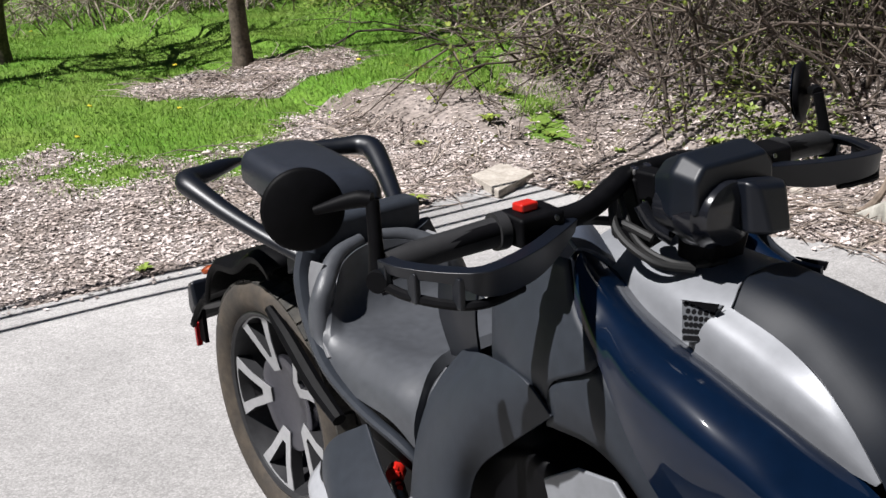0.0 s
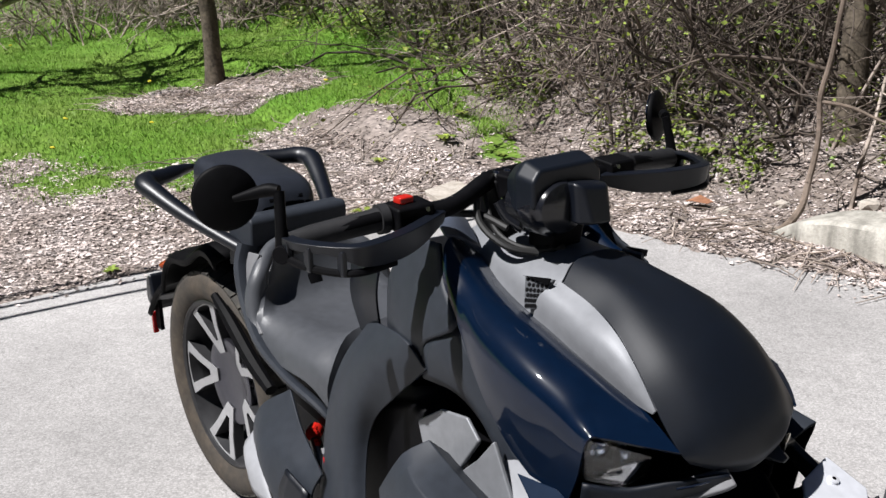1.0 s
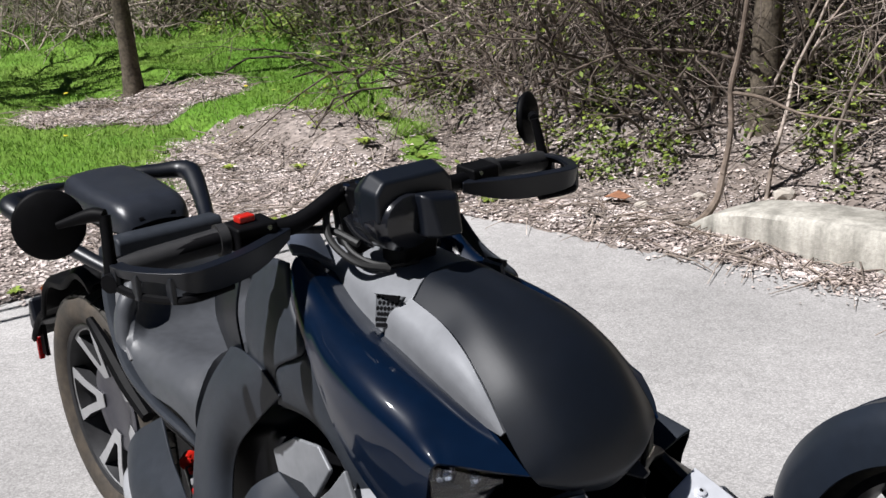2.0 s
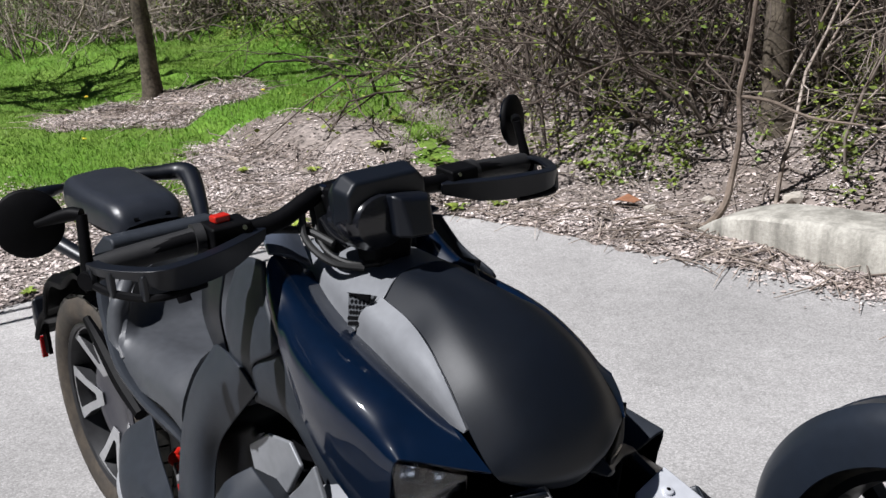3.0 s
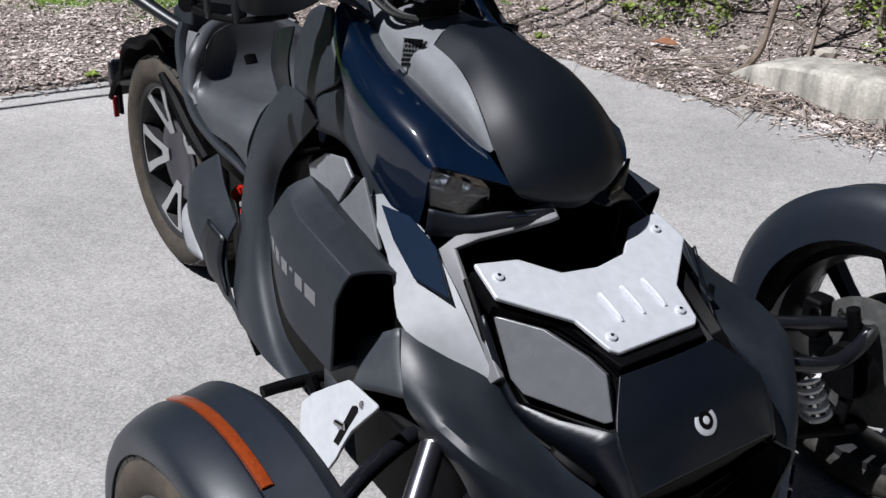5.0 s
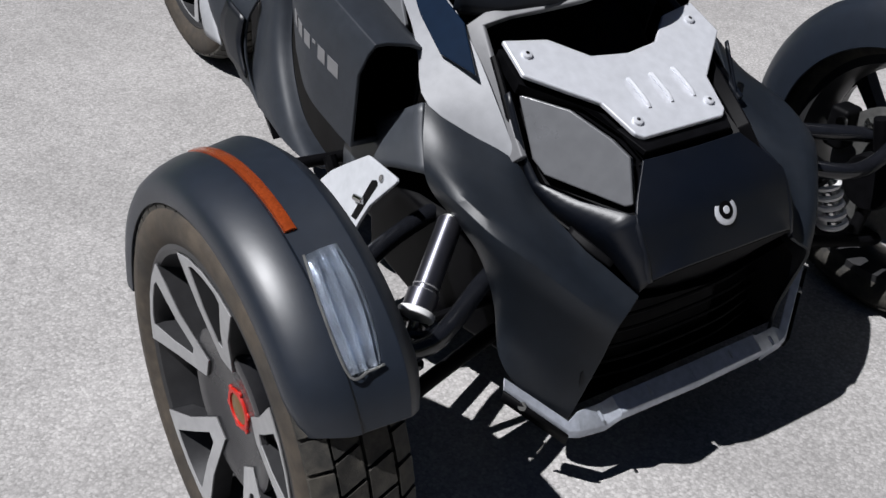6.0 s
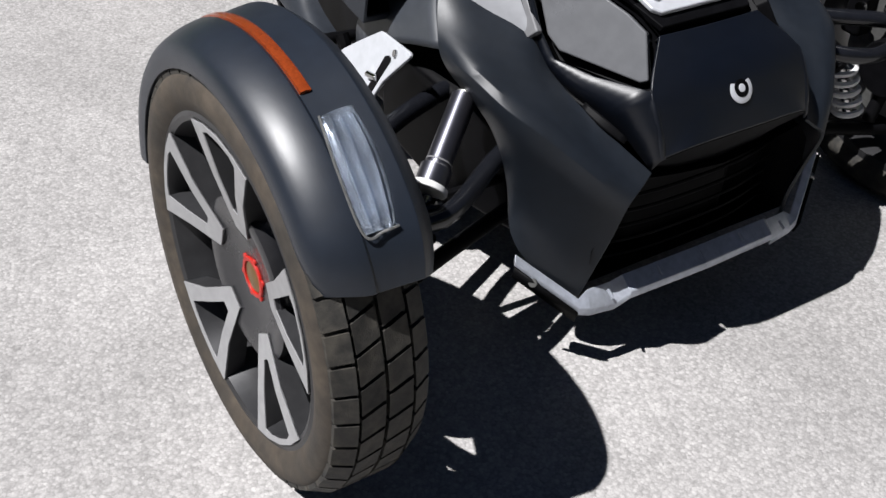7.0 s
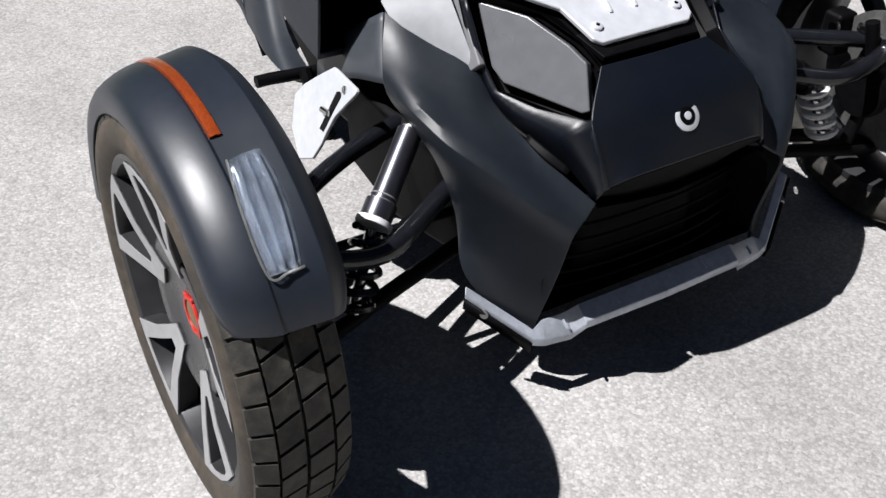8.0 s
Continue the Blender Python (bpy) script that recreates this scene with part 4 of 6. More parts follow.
def upper_side(mirror):
    """Scoop, vent, blue panel, headlight and shroud of one side."""
    rows = [[(-0.496, -0.112, 0.838), (-0.488, -0.106, 0.872), (-0.472, -0.081, 0.890)],
            [(-0.432, -0.115, 0.816), (-0.422, -0.112, 0.854), (-0.404, -0.086, 0.874)],
            [(-0.370, -0.118, 0.797), (-0.358, -0.121, 0.836), (-0.340, -0.102, 0.856)],
            [(-0.310, -0.121, 0.784), (-0.301, -0.125, 0.812), (-0.290, -0.115, 0.826)],
            [(-0.250, -0.1225, 0.776), (-0.249, -0.122, 0.778), (-0.247, -0.121, 0.780)]]
    if mirror:
        rows = [[(x, 0.92 * y, z - 0.016) for x, y, z in r] for r in rows]
    part("scoop", sheet(rows, 25, 13), SILVER, bike, "matte silver hood scoop", mirror, thick=0.006, offset=-0.6, bevel=0.0015)
    # vent with a punched mesh
    v = [Vector((-0.527, -0.0935, 0.888)), Vector((-0.476, -0.0835, 0.893)), Vector((-0.491, -0.1085, 0.851)), Vector((-0.511, -0.111, 0.846))]
    n = (v[1] - v[0]).cross(v[3] - v[0]).normalized()
    n = n if n.z > 0 else -n
    v[2] = v[2] - n * (v[2] - v[0]).dot(n)
    v = [p + 0.010 * n for p in v]
    vent = part("hood_vent", loft([[p - 0.004 * n for p in v], [p + 0.0015 * n for p in v]]), GREY, bike, "punched vent panel", mirror)
    for i in range(5):
        for j in range(6):
            s, t = (i + 0.6 + 0.4 * (j % 2)) / 5.6, (j + 0.5) / 6
            c = v[0].lerp(v[1], s).lerp(v[3].lerp(v[2], s), t)
            part("vent_hole", disc(c + 0.0008 * n, n, 0.0034, 0.0012, 8), DEEP, vent, "", mirror)
    part("vent_lip", prism([v[0] + 0.004 * n, v[1] + 0.008 * n, v[1].lerp(v[2], 0.22) + 0.004 * n], 0.003 * n), DEEP, vent, "", mirror)
    # glossy blue side panel: upper face, ridge, lower face
    rows = [[(-0.650, -0.092, 0.892), (-0.650, -0.128, 0.920), (-0.646, -0.152, 0.934), (-0.640, -0.164, 0.930), (-0.630, -0.173, 0.905), (-0.622, -0.180, 0.876)],
            [(-0.596, -0.099, 0.860), (-0.594, -0.133, 0.882), (-0.590, -0.162, 0.889), (-0.586, -0.180, 0.878), (-0.570, -0.194, 0.856), (-0.556, -0.203, 0.826)],
            [(-0.530, -0.109, 0.841), (-0.525, -0.146, 0.860), (-0.520, -0.180, 0.862), (-0.516, -0.205, 0.846), (-0.510, -0.213, 0.815), (-0.515, -0.211, 0.778)],
            [(-0.462, -0.115, 0.824), (-0.456, -0.152, 0.845), (-0.450, -0.190, 0.846), (-0.448, -0.217, 0.826), (-0.455, -0.223, 0.785), (-0.475, -0.217, 0.735)],
            [(-0.400, -0.117, 0.804), (-0.394, -0.152, 0.826), (-0.390, -0.192, 0.828), (-0.389, -0.221, 0.806), (-0.405, -0.225, 0.760), (-0.430, -0.216, 0.690)],
            [(-0.340, -0.120, 0.787), (-0.332, -0.150, 0.804), (-0.330, -0.188, 0.803), (-0.336, -0.217, 0.782), (-0.355, -0.219, 0.735), (-0.385, -0.211, 0.655)],
            [(-0.262, -0.124, 0.768), (-0.278, -0.152, 0.775), (-0.292, -0.188, 0.774), (-0.304, -0.214, 0.763), (-0.325, -0.214, 0.705), (-0.355, -0.207, 0.634)],
            [(-0.205, -0.122, 0.733), (-0.235, -0.160, 0.744), (-0.268, -0.200, 0.756), (-0.280, -0.213, 0.752), (-0.300, -0.211, 0.690), (-0.332, -0.204, 0.630)]]
    if mirror:
        rows = [[(x, y * (0.97, 0.90, 0.82, 0.80, 0.82, 0.90)[k], z - 0.008) for k, (x, y, z) in enumerate(r)] for r in rows]
    part("blue_side_panel", sheet(rows, 43, 41), BLUE, bike, "glossy midnight-blue side panel", mirror, thick=0.005, bevel=0.001, flip=True)
    part("blue_rear_cap", sheet([[(-0.653, -0.090, 0.900), (-0.652, -0.128, 0.926), (-0.645, -0.162, 0.939)], [(-0.694, -0.078, 0.926), (-0.694, -0.110, 0.948), (-0.688, -0.145, 0.948)], [(-0.735, -0.062, 0.936), (-0.737, -0.090, 0.952), (-0.732, -0.125, 0.944)]], 9, 9), BLUECAP, bike, "satin slate-blue rear cap", mirror, thick=0.006, bevel=0.0015)
    # headlight under the hood's brow
    hl = [(-0.288, -0.215, 0.757), (-0.266, -0.165, 0.733), (-0.258, -0.118, 0.711), (-0.268, -0.114, 0.680), (-0.264, -0.165, 0.678), (-0.288, -0.212, 0.696)]
    if mirror:
        hl = [(x - 0.020, 0.80 * y, z - 0.008) for x, y, z in hl]
    inward = Vector((-0.07, 0.035, -0.01))
    house = part("headlight", loft([[Vector(p) for p in hl], [Vector(p) + inward for p in hl]], False), ARM, bike, "dark headlight housing", mirror, bevel=0.002)
    deep = Vector((-0.018, 0.008, 0.0))
    back = Vector((-0.006, 0.003, 0.0))
    low = [Vector(hl[5]) + deep, Vector(hl[4]) + deep, Vector(hl[3]) + deep, Vector(hl[3]).lerp(Vector(hl[2]), 0.60) + back, Vector(hl[4]).lerp(Vector(hl[1]), 0.55) + back, Vector(hl[5]).lerp(Vector(hl[0]), 0.70) + back]
    part("reflector", prism(low, (-0.003, 0.001, 0.0)), HEADREF, house, "bright lamp reflector", mirror)
    for p, r in () if mirror else (((-0.290, -0.190, 0.734), 0.015), ((-0.282, -0.152, 0.716), 0.012)):
        part("bulb_lens", disc(p, (0.66, -0.45, 0.6), r, 0.012, 16, 0.008), HEADREF, house, "small round projector lens", mirror)
    part("divider", block((-0.295, -0.134, 0.697) if mirror else (-0.275, -0.168, 0.705), (0.010, 0.006, 0.045)), ARM, house, "", mirror)
    part("lens", loft([[Vector(p) + Vector((0.003, -0.002, 0.001)) for p in hl], [Vector(p) + Vector((0.007, -0.006, 0.003)) for p in hl]]), HEADGLASS, house, "clear headlight lens", mirror, bevel=0.002).visible_shadow = False
    # left band uses the darker black, with that side's shade in its colour
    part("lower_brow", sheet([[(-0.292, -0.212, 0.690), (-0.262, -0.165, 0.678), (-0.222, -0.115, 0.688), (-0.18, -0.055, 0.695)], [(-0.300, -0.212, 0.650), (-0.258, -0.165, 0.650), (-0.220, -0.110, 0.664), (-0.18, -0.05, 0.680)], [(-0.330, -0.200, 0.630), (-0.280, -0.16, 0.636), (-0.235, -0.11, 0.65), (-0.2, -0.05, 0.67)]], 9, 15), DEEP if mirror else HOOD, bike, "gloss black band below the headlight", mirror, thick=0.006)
    part("brow_chrome", tube([(-0.212, -0.120, 0.681), (-0.196, -0.090, 0.684), (-0.186, -0.062, 0.688)], 0.0022, 6, 10), CHROME, bike, "thin bright strip", mirror)
    # grey shroud from the tank down to the running board, with an arch over the side pod
    rows = [[(-0.958, -0.108, 0.690), (-1.034, -0.110, 0.605), (-1.042, -0.138, 0.540), (-1.034, -0.165, 0.468), (-0.995, -0.212, 0.380), (-0.930, -0.262, 0.310), (-0.835, -0.292, 0.264)],
            [(-0.890, -0.148, 0.722), (-0.962, -0.160, 0.640), (-0.982, -0.184, 0.560), (-0.972, -0.210, 0.470), (-0.925, -0.248, 0.380), (-0.845, -0.286, 0.312), (-0.745, -0.310, 0.274)],
            [(-0.800, -0.180, 0.755), (-0.876, -0.198, 0.672), (-0.905, -0.214, 0.585), (-0.900, -0.234, 0.485), (-0.850, -0.268, 0.385), (-0.760, -0.302, 0.312), (-0.650, -0.324, 0.274)],
            [(-0.690, -0.207, 0.768), (-0.778, -0.216, 0.694), (-0.836, -0.222, 0.605), (-0.846, -0.236, 0.510), (-0.800, -0.270, 0.395), (-0.690, -0.302, 0.312), (-0.560, -0.320, 0.270)],
            [(-0.640, -0.206, 0.735), (-0.735, -0.205, 0.655), (-0.815, -0.200, 0.580), (-0.825, -0.214, 0.505), (-0.780, -0.246, 0.395), (-0.670, -0.278, 0.310), (-0.545, -0.282, 0.260)]]
    part("side_shroud", sheet(rows, 29, 37), SHROUD, bike, "dark grey moulded side shroud", mirror, thick=0.006, bevel=0.002, flip=True)
    part("arch_panel", sheet([[(-0.560, -0.201, 0.828), (-0.515, -0.209, 0.785), (-0.470, -0.215, 0.730), (-0.425, -0.214, 0.680), (-0.378, -0.208, 0.640)],
                              [(-0.640, -0.210, 0.778), (-0.552, -0.216, 0.754), (-0.490, -0.219, 0.705), (-0.442, -0.216, 0.650), (-0.398, -0.209, 0.604)],
                              [(-0.656, -0.206, 0.715), (-0.570, -0.204, 0.716), (-0.505, -0.202, 0.682), (-0.455, -0.198, 0.622), (-0.412, -0.192, 0.580)]], 9, 21), SHROUD, bike, "dark grey panel under the blue side", mirror, thick=0.005, flip=True)
    part("tank_flank", sheet([[(-0.650, -0.164, 0.928), (-0.618, -0.182, 0.874), (-0.562, -0.203, 0.828), (-0.640, -0.207, 0.780), (-0.650, -0.196, 0.730)],
                              [(-0.712, -0.155, 0.920), (-0.690, -0.180, 0.868), (-0.664, -0.200, 0.815), (-0.710, -0.200, 0.772), (-0.735, -0.188, 0.715)],
                              [(-0.790, -0.138, 0.885), (-0.775, -0.165, 0.845), (-0.765, -0.180, 0.800), (-0.775, -0.176, 0.756), (-0.800, -0.160, 0.700)],
                              [(-0.842, -0.112, 0.855), (-0.832, -0.140, 0.820), (-0.825, -0.150, 0.780), (-0.830, -0.148, 0.735), (-0.850, -0.130, 0.680)]], 17, 19), SHROUD, bike, "dark grey tank flank", mirror, thick=0.005)
    # black here stands in for the shadow that partly covers this panel
    part("tank_tail_panel", sheet([[(-1.045, -0.088, 0.800), (-1.030, -0.104, 0.735), (-1.010, -0.098, 0.664)], [(-0.965, -0.112, 0.825), (-0.955, -0.128, 0.755), (-0.950, -0.118, 0.684)], [(-0.895, -0.118, 0.845), (-0.888, -0.138, 0.780), (-0.890, -0.132, 0.705)]], 9, 11), BLACK, bike, "grey panel between tank and seat, blackened for the shadow on it", mirror, thick=0.005, bevel=0.0015)
    # side pod with a dark mouth
    rings = [[(-0.588, -0.336, 0.490), (-0.588, -0.342, 0.600), (-0.562, -0.316, 0.662), (-0.535, -0.284, 0.682), (-0.548, -0.240, 0.640), (-0.575, -0.240, 0.490)],
             [(-0.500, -0.362, 0.450), (-0.500, -0.366, 0.588), (-0.488, -0.346, 0.652), (-0.474, -0.282, 0.652), (-0.490, -0.240, 0.620), (-0.500, -0.240, 0.450)],
             [(-0.400, -0.368, 0.432), (-0.398, -0.372, 0.578), (-0.384, -0.358, 0.640), (-0.376, -0.287, 0.626), (-0.390, -0.250, 0.600), (-0.400, -0.250, 0.430)],
             [(-0.335, -0.370, 0.425), (-0.308, -0.374, 0.562), (-0.282, -0.363, 0.623), (-0.288, -0.290, 0.604), (-0.300, -0.258, 0.585), (-0.330, -0.255, 0.425)]]
    if mirror:
        rings = [[(x, 0.83 * y, z) for x, y, z in r] for r in rings]
    rings = [[Vector(p) for p in r] for r in rings]
    rings = [[r[0], r[1], r[1].lerp(r[2], 0.62), r[2].lerp((r[1] + r[3]) / 2, 0.16), r[2].lerp(r[3], 0.34), r[3], r[4], r[5]] for r in rings]
    fine = [[smooth_line([r[k] for r in rings], 14)[i] for k in range(8)] for i in range(14)]
    q = fine[-1]
    c = sum(q, Vector()) / 8
    lip = [c + 0.90 * (p - c) + Vector((0.001, 0, 0)) for p in q]
    inside = [[c + k * (p - c) - Vector((d, 0, 0)) for p in q] for k, d in ((0.89, 0.002), (0.84, 0.05), (0.70, 0.11))]
    pod = part("side_pod", loft(fine + [lip] + [[p + Vector((-0.004, 0, 0)) for p in lip]] + [[c + 0.86 * (p - c) - Vector((0.125, 0, 0)) for p in q]]), SHROUD, bike, "slate-black side intake pod with grey print", mirror, bevel=0.004, sharp=42)
    liner = loft(inside, False)
    liner[1].append(tuple(range(16, 24)))
    part("pod_mouth", liner, DEEP, pod, "dark intake mouth", mirror)
    # brand lettering stands as plain blocks
    def on_pod(x, z, lift):
        for r0, r1 in zip(fine, fine[1:]):
            if r0[1].x <= x <= r1[1].x:
                k = (x - r0[1].x) / (r1[1].x - r0[1].x)
                low, high = r0[0].lerp(r1[0], k), r0[1].lerp(r1[1], k)
                return Vector((x, low.lerp(high, (z - low.z) / (high.z - low.z)).y - lift, z))

    a, b = Vector((-0.562, 0, 0.576)), Vector((-0.352, 0, 0.550))
    for i, (w0, hh) in enumerate(((0.023, 0.025), (0.025, 0.025), (0.025, 0.025), (0.011, 0.006), (0.025, 0.025), (0.036, 0.025))):
        p = a.lerp(b, sum((0.024, 0.026, 0.026, 0.015, 0.026, 0.036)[:i]) / 0.158)
        quad = [(p.x, p.z), (p.x + w0, p.z - 0.1 * w0), (p.x + w0 - 0.1 * hh, p.z - 0.1 * w0 - hh), (p.x - 0.1 * hh, p.z - hh)]
        part("print_block", loft([[on_pod(x, z, lift) for x, z in quad] for lift in (-0.003, 0.0008)]), PRINT, pod, "", mirror)
    # bright frame cover behind the pod
    part("frame_cover", prism([(-0.628, -0.232, 0.662), (-0.570, -0.228, 0.700), (-0.507, -0.228, 0.709), (-0.474, -0.232, 0.684), (-0.524, -0.238, 0.613), (-0.600, -0.238, 0.600)], (0, -0.008, 0.003)), FRAMECOVER, bike, "silver frame cover", mirror, bevel=0.004)
    part("frame_rib", prism([(-0.446, -0.228, 0.695), (-0.378, -0.240, 0.593), (-0.390, -0.240, 0.54), (-0.490, -0.242, 0.560), (-0.524, -0.240, 0.613), (-0.469, -0.240, 0.660)], (0, -0.008, 0.003)), FRAMECOVER, bike, "grey triangular rib", mirror, bevel=0.003)
    part("rib_bolt", disc((-0.463, -0.240, 0.618), (0.3, -0.9, 0.3), 0.009, 0.006, 12), CHROME, bike, "", mirror)
    # footboard guard, peg, red knob
    rows = [[(-1.150, -0.185, 0.520), (-1.235, -0.205, 0.465), (-1.255, -0.220, 0.420), (-1.220, -0.235, 0.370), (-1.100, -0.240, 0.288)],
            [(-1.065, -0.213, 0.482), (-1.130, -0.245, 0.440), (-1.145, -0.265, 0.405), (-1.100, -0.275, 0.356), (-0.985, -0.270, 0.265)],
            [(-0.985, -0.235, 0.465), (-1.020, -0.265, 0.435), (-1.030, -0.280, 0.380), (-0.990, -0.285, 0.326), (-0.900, -0.285, 0.270)],
            [(-0.915, -0.258, 0.455), (-0.935, -0.270, 0.410), (-0.930, -0.280, 0.360), (-0.900, -0.290, 0.312), (-0.840, -0.295, 0.258)]]
    part("foot_guard", sheet(rows, 15, 21), SHROUD, bike, "scuffed dark grey foot guard", mirror, thick=0.006, bevel=0.002)
    part("guard_facet", sheet([[(-1.015, -0.273, 0.430), (-1.028, -0.287, 0.376), (-0.985, -0.292, 0.318)], [(-0.935, -0.274, 0.415), (-0.932, -0.286, 0.360), (-0.890, -0.295, 0.306)]], 5, 9), BLACK, bike, "", mirror, thick=0.004, offset=1.0)
    if not mirror:
        knob = part("adjuster_knob", tube([(-1.118, -0.150, 0.432), (-1.100, -0.168, 0.432)], 0.017, 12), RED, bike, "red adjuster knob", bevel=0.003)
        for k in range(5):
            an = k * 1.256
            part("knob_lobe", disc((-1.108 + 0.004 * k, -0.160, 0.432 + 0.014 * math.sin(an)), (0.7, -0.7, 0), 0.006, 0.012, 8), RED, knob)
        part("knob_stem", tube([(-1.110, -0.160, 0.425), (-1.07, -0.170, 0.385), (-1.05, -0.18, 0.35)], 0.012, 10, 8), STEEL, bike, "grey knob stem")
        a, b = Vector((-0.972, -0.222, 0.472)), Vector((-0.905, -0.248, 0.415))
        for k in range(5):
            p = a.lerp(b, k / 5)
            d = (b - a).normalized() * 0.012
            part("print_block", loft([[p, p + d, p + d + Vector((0.010, 0.002, 0.004)), p + Vector((0.010, 0.002, 0.004))], [p + Vector((0, 0.016, 0)), p + d + Vector((0, 0.016, 0)), p + d + Vector((0.010, 0.018, 0.004)), p + Vector((0.010, 0.018, 0.004))]]), RED if k == 1 else PRINT, bike, "")
    part("foot_peg", tube([(-0.47, -0.30, 0.330), (-0.475, -0.40, 0.335), (-0.475, -0.425, 0.335)], 0.011, 10), DEEP, bike, "black foot peg", mirror)
    part("peg_arm", tube([(-0.46, -0.30, 0.20), (-0.44, -0.335, 0.30), (-0.46, -0.34, 0.345)], 0.012, 8, 8), DEEP, bike, "", mirror)
    part("keel_tab", prism([(-0.83, -0.290, 0.250), (-0.79, -0.298, 0.250), (-0.77, -0.298, 0.222), (-0.80, -0.29, 0.222)], (0, 0.02, 0)), DEEP, bike, "", mirror)


FRAMECOVER = surface("cast_silver_cover", (0.30, 0.31, 0.33), 0.40, metal=0.2, vary=0.08, blotch=8, bump=0.03, bump_scale=700)
# the blue tint paints a sky reflection into the headlight silvering
HEADREF = surface("sky_tinted_lamp_silvering", (1.1, 1.25, 1.5), 0.10, metal=1.0, vary=0.05, grain=50, bump=0.7, bump_scale=45)
BLUECAP = surface("slate_blue_satin", (0.085, 0.100, 0.135), 0.42, vary=0.08, bump=0.02)
HEADGLASS = GLASS
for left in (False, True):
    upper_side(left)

# ---- handlebar, instruments, mirrors ----
bar_pts = [(-0.700, -0.405, 0.966), (-0.672, -0.26, 0.982), (-0.660, -0.190, 0.980), (-0.652, -0.135, 0.985), (-0.660, -0.075, 1.004), (-0.668, -0.045, 1.008)]
bar = part("handlebar", tube(bar_pts + [(x, -y, z) for x, y, z in reversed(bar_pts)], 0.0145, 12, 60), DEEP, bike, "black tapered handlebar")
part("bar_riser", loft([[(-0.70, -0.05, 0.92), (-0.63, -0.05, 0.91), (-0.63, 0.05, 0.91), (-0.70, 0.05, 0.92)], [(-0.69, -0.06, 1.01), (-0.645, -0.06, 1.01), (-0.645, 0.06, 1.01), (-0.69, 0.06, 1.01)]]), DEEP, bike, "", bevel=0.006)
for y in (-0.040, 0.040):
    part("clamp", block((-0.640, y, 1.000), (0.050, 0.030, 0.040)), DEEP, bike, "black handlebar clamp", bevel=0.005)
part("clamp_bridge", tube([(-0.620, -0.075, 0.985), (-0.605, -0.068, 0.960), (-0.585, -0.055, 0.945)], 0.010, 10, 10), ARM, bike, "")
for x, y, z in ((-0.618, -0.047, 1.008), (-0.618, -0.033, 0.994), (-0.628, -0.058, 0.984), (-0.602, -0.062, 1.000)):
    part("clamp_bolt", disc((x, y, z), (0.9, -0.2, 0.3), 0.0055, 0.008, 10), CHROME, bike, "small bright clamp bolt")
for y in (-0.052, -0.030, 0.030, 0.052):
    part("clamp_bolt", disc((-0.655, y, 1.012), (0.3, 0, 1), 0.006, 0.010, 10), CHROME, bike, "small bright clamp bolt")
gauge = part("instrument_pod", loft([[(-0.592, sy * 0.060 - 0.022, z) for sy, z in ((-1, 0.995), (-1, 1.028), (-0.7, 1.044), (0.7, 1.044), (1, 1.028), (1, 0.995))],
                                     [(-0.545, sy * 0.076 - 0.030, z) for sy, z in ((-1, 0.985), (-1, 1.043), (-0.75, 1.063), (0.75, 1.063), (1, 1.043), (1, 0.985))],
                                     [(-0.508, sy * 0.068 - 0.034, z) for sy, z in ((-1, 0.995), (-1, 1.036), (-0.8, 1.053), (0.8, 1.053), (1, 1.036), (1, 0.995))]]), HOOD, bike, "gloss black instrument pod", bevel=0.006)
part("pod_cowl", loft([[Vector((x, -0.052 + r * math.cos(a), 0.992 + r * 0.85 * math.sin(a))) for a in [2 * math.pi * k / 20 for k in range(20)]] for x, r in ((-0.585, 0.040), (-0.545, 0.050), (-0.540, 0.054), (-0.515, 0.053), (-0.511, 0.047), (-0.498, 0.044), (-0.492, 0.025))]), ARM, gauge, "rounded gloss cowl", sharp=50)
part("pod_box", loft([[(-0.540, -0.045, 0.970), (-0.540, 0.030, 0.966), (-0.535, 0.030, 1.02), (-0.535, -0.045, 1.025)], [(-0.476, -0.045, 0.970), (-0.476, 0.020, 0.966), (-0.482, 0.022, 1.022), (-0.484, -0.045, 1.032)], [(-0.458, -0.030, 0.970), (-0.460, 0.008, 0.966), (-0.474, 0.012, 1.018), (-0.474, -0.035, 1.025)]]), BLACK, gauge, "matte black accessory box", bevel=0.005)
part("pod_neck", loft([[(-0.595, -0.04, 0.90), (-0.54, -0.04, 0.895), (-0.54, 0.02, 0.895), (-0.595, 0.02, 0.90)], [(-0.59, -0.045, 0.97), (-0.52, -0.05, 0.97), (-0.52, 0.02, 0.97), (-0.59, 0.02, 0.97)]]), DEEP, gauge, "", bevel=0.008)
for pts, r in (([(-0.655, -0.09, 1.0), (-0.63, -0.105, 0.955), (-0.58, -0.095, 0.925), (-0.545, -0.06, 0.915)], 0.0055), ([(-0.665, -0.07, 0.995), (-0.615, -0.085, 0.94), (-0.56, -0.07, 0.92), (-0.53, -0.02, 0.92)], 0.0045),
               ([(-0.648, -0.150, 0.975), (-0.66, -0.115, 0.965), (-0.64, -0.09, 0.96), (-0.60, -0.075, 0.945)], 0.006), ([(-0.65, 0.08, 0.99), (-0.61, 0.075, 0.94), (-0.57, 0.05, 0.92)], 0.005)):
    part("control_cable", tube(pts, r, 8, 22), CABLE, bar, "black control cable")


